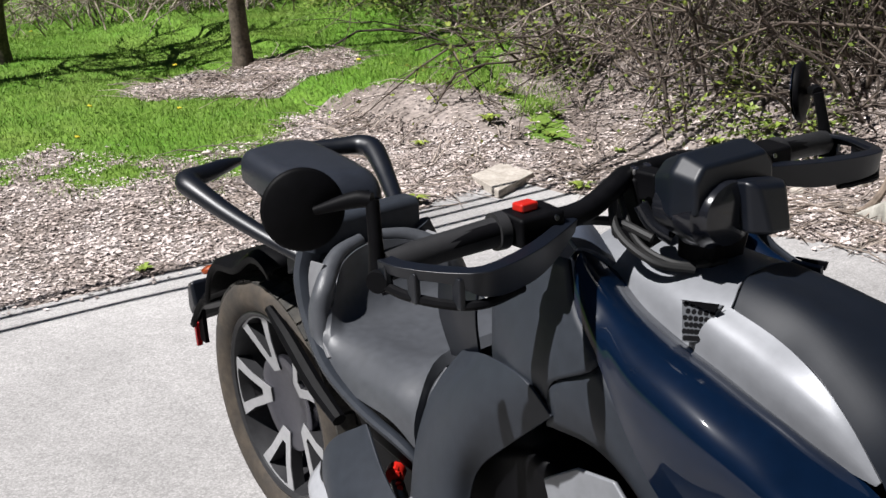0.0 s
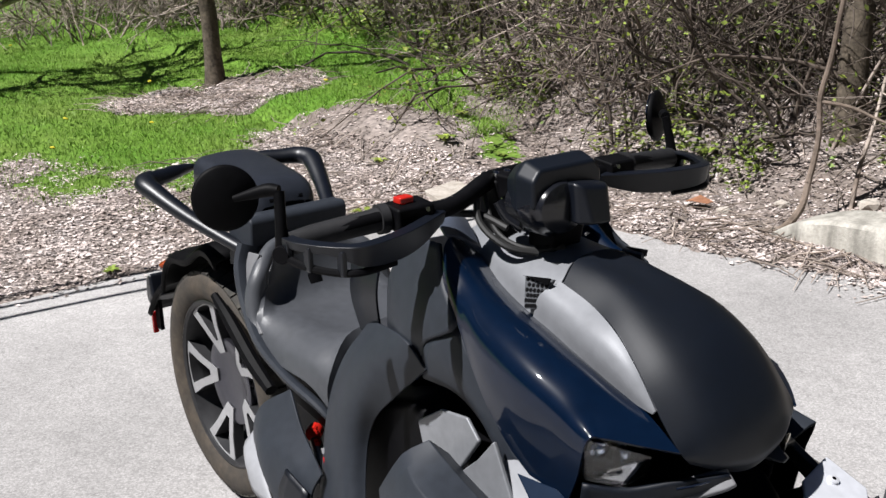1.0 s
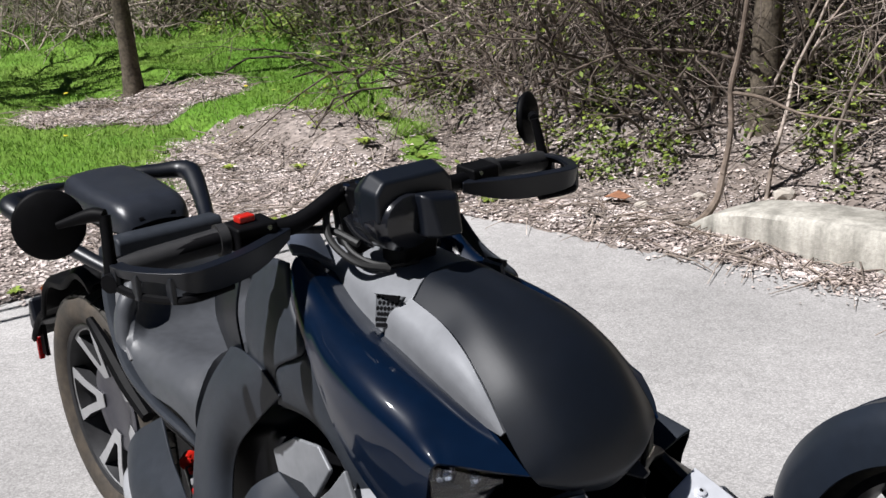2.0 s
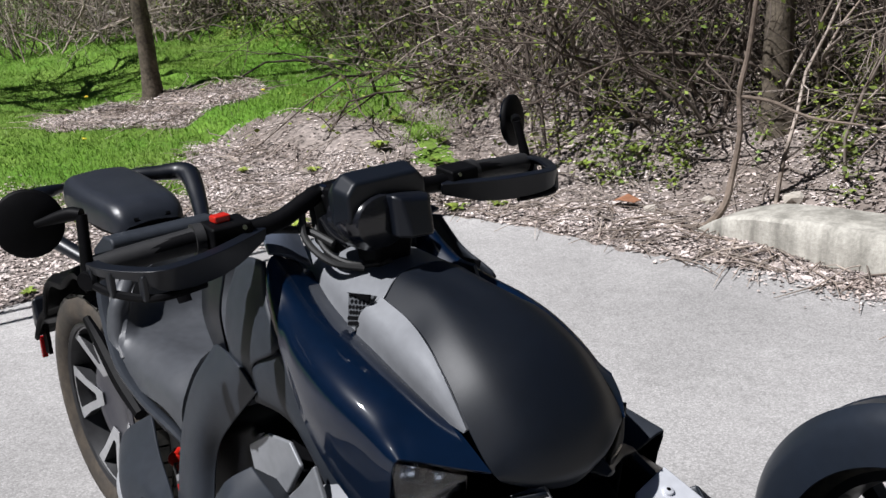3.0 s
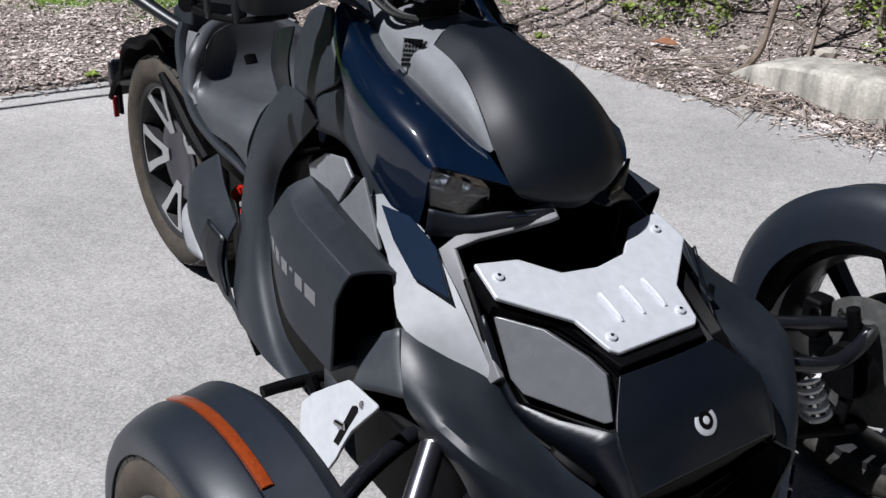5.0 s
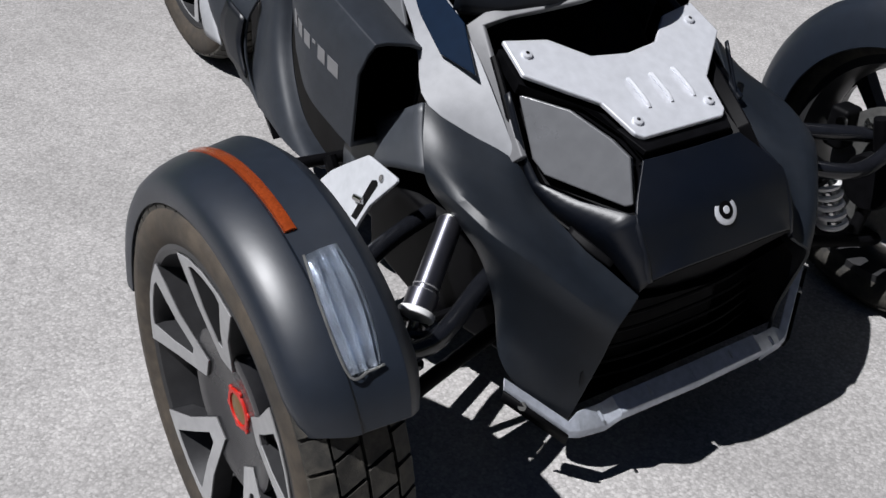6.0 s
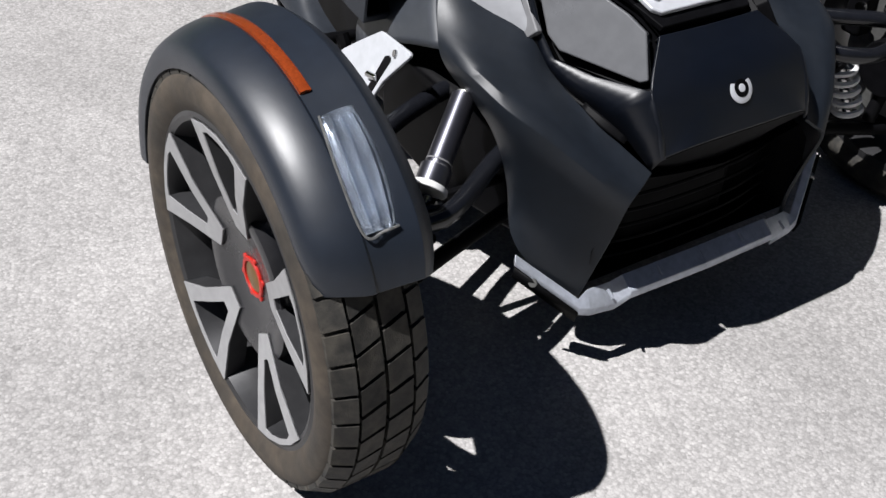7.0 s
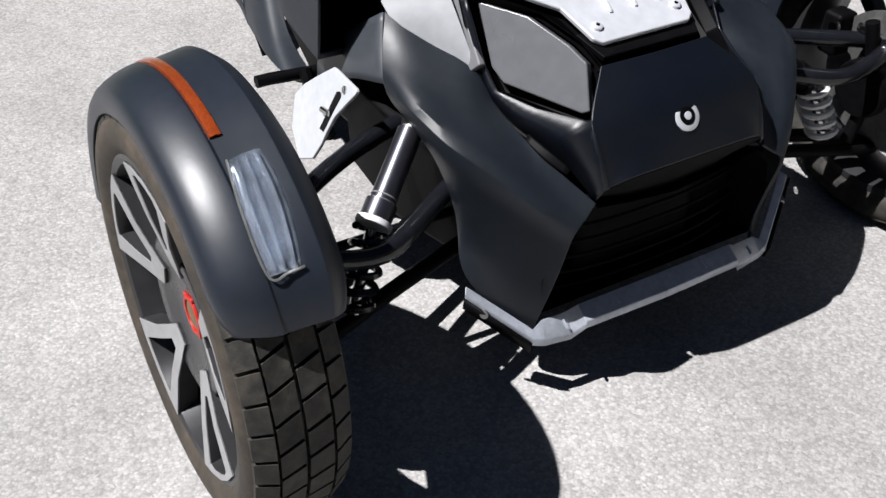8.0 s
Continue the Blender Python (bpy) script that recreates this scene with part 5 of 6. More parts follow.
def bar_end(mirror):
    """Grip, switches, guard and mirror of one side."""
    grip = part("grip", tube([(-0.698, -0.400, 0.967), (-0.688, -0.33, 0.974), (-0.675, -0.255, 0.980)], [0.0185, 0.0175, 0.0185], 14, 12), RUBBER, bar, "black rubber grip", mirror)
    part("grip_collar", tube([(-0.676, -0.262, 0.980), (-0.674, -0.248, 0.980)], 0.023, 16), RUBBER, bar, "", mirror)
    box = part("switch_box", loft([[(-0.690, -0.248, 0.962), (-0.640, -0.248, 0.962), (-0.640, -0.248, 0.998), (-0.685, -0.248, 1.003)], [(-0.685, -0.185, 0.962), (-0.632, -0.185, 0.962), (-0.634, -0.185, 1.000), (-0.680, -0.185, 1.005)]]), DEEP, bar, "black switch housing", mirror, bevel=0.005)
    if not mirror:
        part("stop_switch", block((-0.664, -0.222, 1.006), (0.020, 0.026, 0.011)), RED, box, "red stop switch", bevel=0.003)
    part("screw", disc((-0.636, -0.20, 0.992), (1, 0, 0.3), 0.004, 0.004, 8), CHROME, box, "", mirror)
    path = [(-0.686, -0.412, 0.980), (-0.650, -0.408, 0.980), (-0.600, -0.382, 0.980), (-0.572, -0.350, 0.981), (-0.588, -0.280, 0.980), (-0.612, -0.222, 0.981), (-0.640, -0.165, 0.983)]
    tall = [0.014, 0.014, 0.015, 0.032, 0.038, 0.034, 0.018]
    rings = []
    for i, p in enumerate(path):
        p = Vector(p)
        way = (Vector(path[min(i + 1, 6)]) - Vector(path[max(i - 1, 0)])).normalized()
        out = way.cross(Vector((0, 0, 1))).normalized()
        out = out if out.x > 0 or out.y < 0 else -out
        down = Vector((0, 0, -tall[i])) - 0.12 * tall[i] * out
        rings.append([p + 0.004 * out, p - 0.014 * out + Vector((0, 0, 0.002)), p - 0.015 * out - Vector((0, 0, 0.004)), p - 0.004 * out - Vector((0, 0, 0.005)), p - 0.004 * out + down, p + 0.002 * out + down])
    fine = [[smooth_line([r[k] for r in rings], 25)[i] for k in range(6)] for i in range(25)]
    guard = part("hand_guard", loft(fine), BLACK, bar, "black moulded hand guard", mirror, bevel=0.0015, sharp=30)
    low = [(-0.688, -0.412, 0.950), (-0.646, -0.402, 0.944), (-0.600, -0.378, 0.941), (-0.578, -0.350, 0.942), (-0.592, -0.290, 0.940)]
    part("guard_rail", tube(low, 0.006, 8, 24), DEEP, guard, "", mirror)
    for p in ((-0.684, -0.411, 0.962), (-0.640, -0.402, 0.957), (-0.594, -0.376, 0.956)):
        part("guard_strut", block(p, (0.016, 0.008, 0.036)), BLACK, guard, "", mirror, bevel=0.002)
    n = Vector((0.93, -0.30, 0.05)).normalized() if not mirror else Vector((0.86, -0.42, 0.06)).normalized()
    stem = part("mirror_stem", tube([(-0.698, -0.410, 0.945), (-0.702, -0.408, 0.985), (-0.712, -0.402, 1.042)], [0.013, 0.009, 0.008], 10, 10), DEEP, bar, "black mirror stem", mirror)
    part("bar_end_weight", disc((-0.695, -0.407, 0.955), (0.5, -0.85, 0), 0.014, 0.016, 14), DEEP, stem, "", mirror)
    c = Vector((-0.785, -0.452, 1.028))
    part("mirror_arm", tube([(-0.712, -0.402, 1.042), (-0.728, -0.415, 1.042), (-0.760, -0.450, 1.030)], [0.0085, 0.010, 0.005], 10, 10), DEEP, stem, "", mirror)
    shell = part("mirror_shell", disc(c, n, 0.0485, 0.010, 36, 0.008), DEEP, stem, "round black bar-end mirror", mirror, sharp=60)
    part("mirror_glass", disc(c - 0.002 * n, -n, 0.044, 0.002, 30), MIRROR, shell, "", mirror)


for left in (False, True):
    bar_end(left)

# ---- seat, tail, rear fender ----
part("rider_seat", sheet([both([(-1.005, -0.164, 0.528), (-1.012, -0.156, 0.580), (-1.030, -0.108, 0.630), (-1.030, -0.05, 0.643), (-1.030, 0, 0.646)]),
                          both([(-1.065, -0.170, 0.556), (-1.065, -0.158, 0.592), (-1.070, -0.108, 0.620), (-1.070, -0.05, 0.611), (-1.070, 0, 0.608)]),
                          both([(-1.150, -0.172, 0.558), (-1.150, -0.158, 0.590), (-1.150, -0.116, 0.608), (-1.150, -0.06, 0.600), (-1.150, 0, 0.598)]),
                          both([(-1.250, -0.168, 0.562), (-1.250, -0.156, 0.592), (-1.250, -0.126, 0.610), (-1.250, -0.06, 0.606), (-1.250, 0, 0.605)]),
                          both([(-1.304, -0.160, 0.592), (-1.308, -0.150, 0.622), (-1.316, -0.120, 0.618), (-1.324, -0.06, 0.616), (-1.326, 0, 0.615)]),
                          both([(-1.330, -0.150, 0.640), (-1.336, -0.142, 0.668), (-1.352, -0.112, 0.662), (-1.366, -0.06, 0.662), (-1.370, 0, 0.663)]),
                          both([(-1.334, -0.140, 0.698), (-1.344, -0.128, 0.716), (-1.370, -0.098, 0.728), (-1.388, -0.05, 0.740), (-1.394, 0, 0.744)])], 41, 33), RIDERVINYL, bike, "black vinyl bucket rider seat", thick=0.02, bevel=0.004, flip=True)
seat_edge = [(-1.398, -0.02, 0.752), (-1.378, -0.085, 0.738), (-1.340, -0.135, 0.702), (-1.332, -0.156, 0.655), (-1.305, -0.168, 0.602), (-1.245, -0.175, 0.570), (-1.150, -0.178, 0.566), (-1.065, -0.176, 0.570), (-1.018, -0.172, 0.556), (-1.006, -0.168, 0.528)]
for side in (1, -1):
    part("seat_piping", tube([(x, y * side, z) for x, y, z in seat_edge], [0.013, 0.017, 0.020, 0.021, 0.018, 0.013, 0.010, 0.008, 0.006, 0.004], 12, 56), RIDERVINYL, bike, "raised seat edge")
    part("seat_horn_edge", tube([(-1.024, -0.098 * side, 0.636), (-1.016, -0.130 * side, 0.612), (-1.004, -0.155 * side, 0.578), (-1.000, -0.166 * side, 0.532)], [0.004, 0.006, 0.006, 0.003], 8, 20), RIDERVINYL, bike, "front corner of the seat")
    for k in range(6):
        u = k / 5
        part("seat_stud", block((-1.265 + 0.195 * u, side * (-0.182), 0.556 + 0.004 * math.sin(3 * u)), (0.016, 0.006, 0.009)), DEEP, bike, "", bevel=0.002)
part("seat_base", loft([[(x, sy * w, z) for sy, z in ((-1, z0), (1, z0), (1, z1), (-1, z1))] for x, w, z0, z1 in ((-0.98, 0.12, 0.44, 0.54), (-1.05, 0.15, 0.44, 0.54), (-1.22, 0.15, 0.46, 0.545), (-1.32, 0.12, 0.50, 0.555), (-1.42, 0.10, 0.58, 0.66))]), DEEP, bike, "", bevel=0.008)
part("centre_console", loft([[(-0.86, -0.085, 0.55), (-0.86, 0.085, 0.55), (-0.90, 0.075, 0.66), (-0.90, -0.075, 0.66)], [(-0.76, -0.11, 0.55), (-0.76, 0.11, 0.55), (-0.80, 0.095, 0.80), (-0.80, -0.095, 0.80)], [(-0.66, -0.13, 0.60), (-0.66, 0.13, 0.60), (-0.72, 0.10, 0.91), (-0.72, -0.10, 0.91)]]), BLACK, bike, "black console behind the hood", bevel=0.01)


def tail_side(mirror):
    part("seat_rail", tube([(-1.415, -0.118, 0.745), (-1.405, -0.138, 0.700), (-1.360, -0.158, 0.640), (-1.270, -0.180, 0.580), (-1.150, -0.190, 0.548), (-1.040, -0.188, 0.528), (-0.995, -0.180, 0.505)], [0.022, 0.020, 0.016, 0.013, 0.011, 0.010, 0.008], 10, 36, 1.5), SHROUD, bike, "grey seat rail", mirror)
    part("tail_strut", sheet([[(-1.470, -0.128, 0.735), (-1.440, -0.138, 0.690), (-1.400, -0.158, 0.630), (-1.310, -0.180, 0.585)], [(-1.420, -0.134, 0.738), (-1.390, -0.148, 0.690), (-1.355, -0.164, 0.635), (-1.285, -0.182, 0.592)], [(-1.350, -0.128, 0.742), (-1.358, -0.148, 0.700), (-1.335, -0.164, 0.645), (-1.265, -0.180, 0.602)]], 9, 15), TRIM, bike, "grey tail strut beside the seat", mirror, thick=0.008, bevel=0.002)
    part("grab_handle", tube([(-1.430, -0.112, 0.725), (-1.520, -0.148, 0.758), (-1.610, -0.184, 0.796), (-1.690, -0.210, 0.832), (-1.722, -0.214, 0.842), (-1.748, -0.200, 0.845), (-1.764, -0.164, 0.845), (-1.785, -0.110, 0.848), (-1.805, -0.060, 0.848)], [0.015, 0.017, 0.020, 0.024, 0.026, 0.025, 0.022, 0.018, 0.009], 14, 56, 0.85), BLACK, bike, "black passenger grab handle", mirror)


for left in (False, True):
    tail_side(left)
part("tail_bracket", prism([(-1.506, -0.122, 0.769), (-1.450, -0.118, 0.806), (-1.412, -0.116, 0.806), (-1.402, -0.116, 0.796), (-1.404, -0.118, 0.738), (-1.517, -0.122, 0.676)], (0, 0.242, 0)), SHROUD, bike, "grey moulded bracket below the passenger seat", bevel=0.007)
part("tail_mast", loft([[(-1.42, -0.085, 0.62), (-1.42, 0.085, 0.62), (-1.43, 0.080, 0.79), (-1.43, -0.080, 0.79)], [(-1.46, -0.09, 0.62), (-1.46, 0.09, 0.62), (-1.48, 0.075, 0.77), (-1.48, -0.075, 0.77)]]), DEEP, bike, "", bevel=0.015)
def pad(x, w, low, top):
    """One row across a padded seat with firm upper edges."""
    return both([(x, -w, low), (x, -0.985 * w, low + 0.65 * (top - low)), (x, -0.90 * w, top - 0.003), (x, -0.55 * w, top), (x, 0, top + 0.002)])


part("passenger_seat", sheet([pad(-1.466, 0.052, 0.795, 0.806), pad(-1.476, 0.060, 0.797, 0.826), pad(-1.500, 0.065, 0.799, 0.840), pad(-1.560, 0.070, 0.804, 0.848), pad(-1.650, 0.074, 0.808, 0.856),
                              pad(-1.725, 0.068, 0.816, 0.864), pad(-1.748, 0.064, 0.820, 0.862), pad(-1.758, 0.056, 0.822, 0.847)], 41, 33), VINYL, bike, "black padded passenger seat", thick=0.02, bevel=0.004, flip=True)
part("seat_front_cover", sheet([both([(-1.462, -0.044, 0.803), (-1.460, -0.022, 0.804), (-1.460, 0, 0.804)]), both([(-1.474, -0.053, 0.829), (-1.472, -0.026, 0.831), (-1.472, 0, 0.832)]), both([(-1.500, -0.050, 0.8445), (-1.500, -0.026, 0.8455), (-1.500, 0, 0.846)]), both([(-1.560, -0.034, 0.8505), (-1.560, -0.018, 0.8515), (-1.560, 0, 0.852)])], 17, 13), HOOD, bike, "smooth black front of the passenger seat", thick=0.003)
part("passenger_seat_base", loft([[(x, sy * w, z) for sy, z in ((-1, 0.775), (1, 0.775), (1, 0.83), (-1, 0.83))] for x, w in ((-1.45, 0.05), (-1.60, 0.068), (-1.75, 0.055))]), DEEP, bike, "", bevel=0.01)
part("rear_link", tube([(-1.40, 0, 0.66), (-1.30, 0, 0.50), (-1.20, 0, 0.40)], 0.05, 10, 8), DEEP, bike)
sect = [(0.335, -0.112), (0.350, -0.114), (0.362, -0.100), (0.366, -0.06), (0.368, 0), (0.366, 0.06), (0.362, 0.100), (0.350, 0.114), (0.335, 0.112)]
rings = []
for k in range(27):
    a = radians(75 + 88 * k / 26)
    wave = 0.016 * math.sin(k * 0.55) if k < 20 else 0.03 * (k - 20) / 6
    rings.append([REAR + Vector(((r + wave + 0.015 * k / 26) * math.cos(a), y, (r + wave - 0.07 * (k / 26) ** 1.5) * math.sin(a))) for r, y in sect])
rear_fender = part("rear_fender", loft(rings, False, False), DEEP, bike, "black hugger fender over the rear wheel", thick=0.007)
part("fender_end", prism([(-2.060, -0.112, 0.520), (-2.110, -0.100, 0.500), (-2.115, -0.100, 0.440), (-2.085, -0.112, 0.425), (-2.040, -0.114, 0.460)], (0, 0.22, 0)), BLACK, rear_fender, "", bevel=0.01)
part("tail_lamp", disc((-2.055, -0.06, 0.535), (-0.2, -0.3, 1), 0.018, 0.010, 14, 0.004), AMBER, rear_fender, "small amber tail lamp")
for y in (-0.09, 0.09):
    part("tail_reflector", block((-2.105, y, 0.365), (0.010, 0.016, 0.062)), REDLENS, rear_fender, "upright red rear reflector", bevel=0.003)
    part("reflector_bracket", block((-2.085, y * 0.92, 0.395), (0.03, 0.010, 0.09)), DEEP, rear_fender)
for y in (0.125,):
    part("swing_arm", tube([(-1.712, y * 1.05, 0.310), (-1.55, y * 1.02, 0.33), (-1.35, y, 0.38), (-1.15, y * 0.9, 0.40)], [0.03, 0.032, 0.036, 0.04], 10, 16, 1.3), DEEP, bike, "black swing arm")
part("belt_guard", tube([(-1.600, -0.128, 0.585), (-1.520, -0.132, 0.545), (-1.420, -0.135, 0.480), (-1.330, -0.138, 0.44)], [0.010, 0.016, 0.018, 0.014], 8, 14), DEEP, bike, "black arm beside the rear wheel")
part("exhaust_shield", sheet([[(-1.400, -0.150, 0.330), (-1.385, -0.190, 0.300), (-1.330, -0.210, 0.250)], [(-1.340, -0.185, 0.330), (-1.320, -0.215, 0.300), (-1.260, -0.230, 0.250)], [(-1.250, -0.195, 0.320), (-1.220, -0.220, 0.290), (-1.170, -0.232, 0.260)]], 7, 9), LIGHTGREY, bike, "pale metal exhaust shield", thick=0.004)


# ---- things beside the drive ----
def level(x, y):
    return max(height(x, y), 0.0)


def kerb():
    """A low concrete kerb whose end tapers to a blunt point."""
    rings = []
    for x, w, h in ((-2.19, 0.02, 0.02), (-2.13, 0.06, 0.06), (-2.04, 0.10, 0.110), (-1.93, 0.13, 0.146), (-1.80, 0.150, 0.166), (-1.5, 0.165, 0.182), (-1.0, 0.170, 0.192), (-0.4, 0.172, 0.197), (0.6, 0.172, 0.20), (2.4, 0.172, 0.20), (6.0, 0.172, 0.20)):
        y = 2.705 + w - 0.03 * max(0.0, min(x + 2.0, 1.5))
        j = 0.006 * noise.noise((x * 9, 0, 0))
        rings.append([(x, y - w, -0.02), (x, y - w * 0.97, h * 0.55 + j), (x, y - w * 0.93, h * 0.90), (x, y - w * 0.82, h + j), (x, y + w * 0.65, h + 0.006), (x, y + w * 0.92, h * 0.88), (x, y + w, -0.02)])
    fine = [[smooth_line([r[k] for r in rings], 46)[i] for k in range(7)] for i in range(46)]
    ob = part("concrete_kerb", loft(fine), CONCRETE, None)
    tagged(ob, "weathered stained concrete kerb with a tapered end", "kerb")
    return ob


kerb()
slab_pts = [(-3.88, 2.10), (-3.54, 2.00), (-3.68, 2.34), (-3.96, 2.37)]
slab = part("stone_slab", loft([[(x, y, level(x, y) - 0.02) for x, y in slab_pts], [(x + 0.004, y, max(level(-3.8, 2.2), 0.02) + 0.020) for x, y in slab_pts]]), SLAB, None, bevel=0.005)
tagged(slab, "pale weathered square stone slab lying on the earth", "slab")


def rock(x, y, r, seed):
    bm = bmesh.new()
    bmesh.ops.create_icosphere(bm, subdivisions=2, radius=r)
    for v in bm.verts:
        v.co *= 1 + 0.35 * noise.noise(v.co * 2.2 / r + Vector((seed, 0, 0)))
        v.co.z *= 0.6
    me = bpy.data.meshes.new("rock")
    bm.to_mesh(me)
    bm.free()
    me.materials.append(SLAB)
    ob = new("rock", me)
    ob.location = (x, y, level(x, y) + 0.25 * r)
    return tagged(ob, "pale rough rock at the wood's edge", "rock", "rocks at the wood's edge")


for x, y, r, s in ((-11.1, 3.75, 0.20, 1), (-10.6, 3.95, 0.13, 2), (-9.9, 4.6, 0.12, 3), (-2.47, 2.80, 0.035, 4), (-2.3, 3.0, 0.035, 5), (-1.95, 3.15, 0.05, 6)):
    rock(x, y, r, s)

# overhead cables whose shadows cross the asphalt
for dx, z in ((0.0, 2.05), (0.10, 2.12), (0.24, 2.20)):
    x0 = -3.66 + dx - 0.13 * z
    cable = part("overhead_cable", tube([(x0 - 0.30, -9, z), (x0 - 0.1, -2.0, z), (x0 + 0.03, 0, z), (x0 + 0.22, 6, z)], 0.015, 6, 24), CABLE, None)
    tagged(cable, "thin black overhead cable above the drive's edge", "cable", "overhead cables")


# ---- plants ----
class Tangle:
    """Collects many thin branches and leaves into two meshes."""

    def __init__(self, seed):
        self.rnd = random.Random(seed)
        self.wood, self.faces, self.leaf, self.leaf_faces = [], [], [], []

    def limb(self, line, r0, r1, sides=4):
        k0 = len(self.wood)
        n = len(line)
        side = None
        for i, p in enumerate(line):
            way = (line[min(i + 1, n - 1)] - line[max(i - 1, 0)]).normalized()
            if side is None:
                side = way.orthogonal()
            side = (side - way * side.dot(way)).normalized()
            top = way.cross(side)
            r = r0 + (r1 - r0) * i / (n - 1)
            for k in range(sides):
                a = 2 * math.pi * k / sides
                self.wood.append(p + r * (math.cos(a) * side + math.sin(a) * top))
        for i in range(n - 1):
            for k in range(sides):
                a, b = k0 + i * sides + k, k0 + i * sides + (k + 1) % sides
                self.faces.append((a, b, b + sides, a + sides))

    def add_leaf(self, p, size):
        g = self.rnd.gauss
        a = Vector((g(0, 1), g(0, 1), g(0, 0.6))).normalized()
        b = a.cross(Vector((g(0, 1), g(0, 1), g(0.6, 1)))).normalized()
        k = len(self.leaf)
        self.leaf += [p, p + size * (0.5 * a + 0.28 * b), p + size * a, p + size * (0.5 * a - 0.28 * b)]
        self.leaf_faces.append((k, k + 1, k + 2, k + 3))

    def grow(self, p, way, length, r, depth, leafy, droop=0.0, wander=0.22):
        rnd = self.rnd
        steps = 4 if depth < 2 else 6
        line, w = [p.copy()], way.normalized()
        for _ in range(steps):
            w = (w + Vector((rnd.gauss(0, wander), rnd.gauss(0, wander), rnd.gauss(0, wander) - droop))).normalized()
            p = p + w * length / steps
            line.append(p.copy())
        self.limb(line, r, r * 0.45, 6 if r > 0.02 else 4 if r > 0.006 else 3)
        if depth > 0:
            for _ in range(rnd.randint(3, 5)):
                i = rnd.randint(1, steps)
                off = Vector((rnd.gauss(0, 1), rnd.gauss(0, 1), rnd.gauss(0.15, 0.7))).normalized()
                self.grow(line[i].copy(), (line[i] - line[i - 1]).normalized() * 0.7 + off * 0.75, length * rnd.uniform(0.4, 0.7), r * rnd.uniform(0.4, 0.6), depth - 1, leafy, droop, wander)
        if depth <= 1:
            for q in line[1:]:
                if rnd.random() < leafy:
                    for _ in range(rnd.randint(1, 3)):
                        self.add_leaf(q + Vector((rnd.gauss(0, 0.02), rnd.gauss(0, 0.02), rnd.gauss(0, 0.02))), rnd.uniform(0.02, 0.05))

    def put(self, name, wood_mat, label, category, group=""):
        ob = self.mesh(name, self.wood, self.faces, wood_mat)
        tagged(ob, label, category, group)
        if self.leaf:
            leaves = self.mesh("leaves", self.leaf, self.leaf_faces, LEAF)
            leaves.parent = ob
            leaves["label"] = "small bright green spring leaves"
        return ob

    @staticmethod
    def mesh(name, verts, faces, mat):
        me = bpy.data.meshes.new(name)
        me.from_pydata([tuple(v) for v in verts], [], faces)
        me.shade_smooth()
        me.materials.append(mat)
        return new(name, me)


def wood_edge(x):
    """y where the thicket begins, for a given x."""
    pts = [(-30, 2.0), (-14, 3.0), (-11.3, 3.65), (-8.0, 4.40), (-6.0, 4.05), (-4.4, 3.55), (-3.4, 3.35), (-2.7, 3.20), (-2.0, 3.40), (0, 3.6), (6, 3.6)]
    for (x0, y0), (x1, y1) in zip(pts, pts[1:]):
        if x0 <= x <= x1:
            return y0 + (y1 - y0) * (x - x0) / (x1 - x0)
    return 3.1


def shrub(x, y, tall, stems, seed, leafy, mat, depth=2):
    t = Tangle(seed)
    rnd = t.rnd
    for _ in range(stems):
        p = Vector((x + rnd.gauss(0, 0.22), y + rnd.gauss(0, 0.22), 0))
        p.z = level(p.x, p.y) - 0.02
        way = Vector((rnd.gauss(0, 0.55), rnd.gauss(-0.1, 0.55), 1.0))
        t.grow(p, way, tall * rnd.uniform(0.5, 1.0), rnd.uniform(0.005, 0.015), depth, leafy, 0.06, 0.20)
    return t.put("thicket_shrub", mat, "tangled grey-brown shrub coming into leaf at the wood's edge" if leafy > 0.12 else "tangled bare grey-brown shrub at the wood's edge", "shrub", "shrubs of the thicket")


place = random.Random(11)
for i in range(104):
    x = -12.5 + 13.2 * (i / 103) + place.gauss(0, 0.15)
    row = (i * 7) % 5
    y = wood_edge(x) + 0.22 + 0.46 * row + place.gauss(0, 0.12)
    leafy = 0.34 if (-7.8 < x < -4.6 and row < 4) else (0.16 if place.random() < 0.45 else 0.03)
    shrub(x, y, place.uniform(1.0, 1.8), place.randint(11, 15), 100 + i, leafy, TWIG if place.random() < (0.6 if x < -3.4 else 0.3) else DARKTWIG)
for i in range(16):
    x = -15 + 3.4 * (i / 15) * 3 + place.gauss(0, 0.3)
    y = wood_edge(x) + 2.6 + place.uniform(0, 1.6)
    shrub(x, y, place.uniform(1.4, 2.2), 9, 400 + i, 0.25, TWIG)


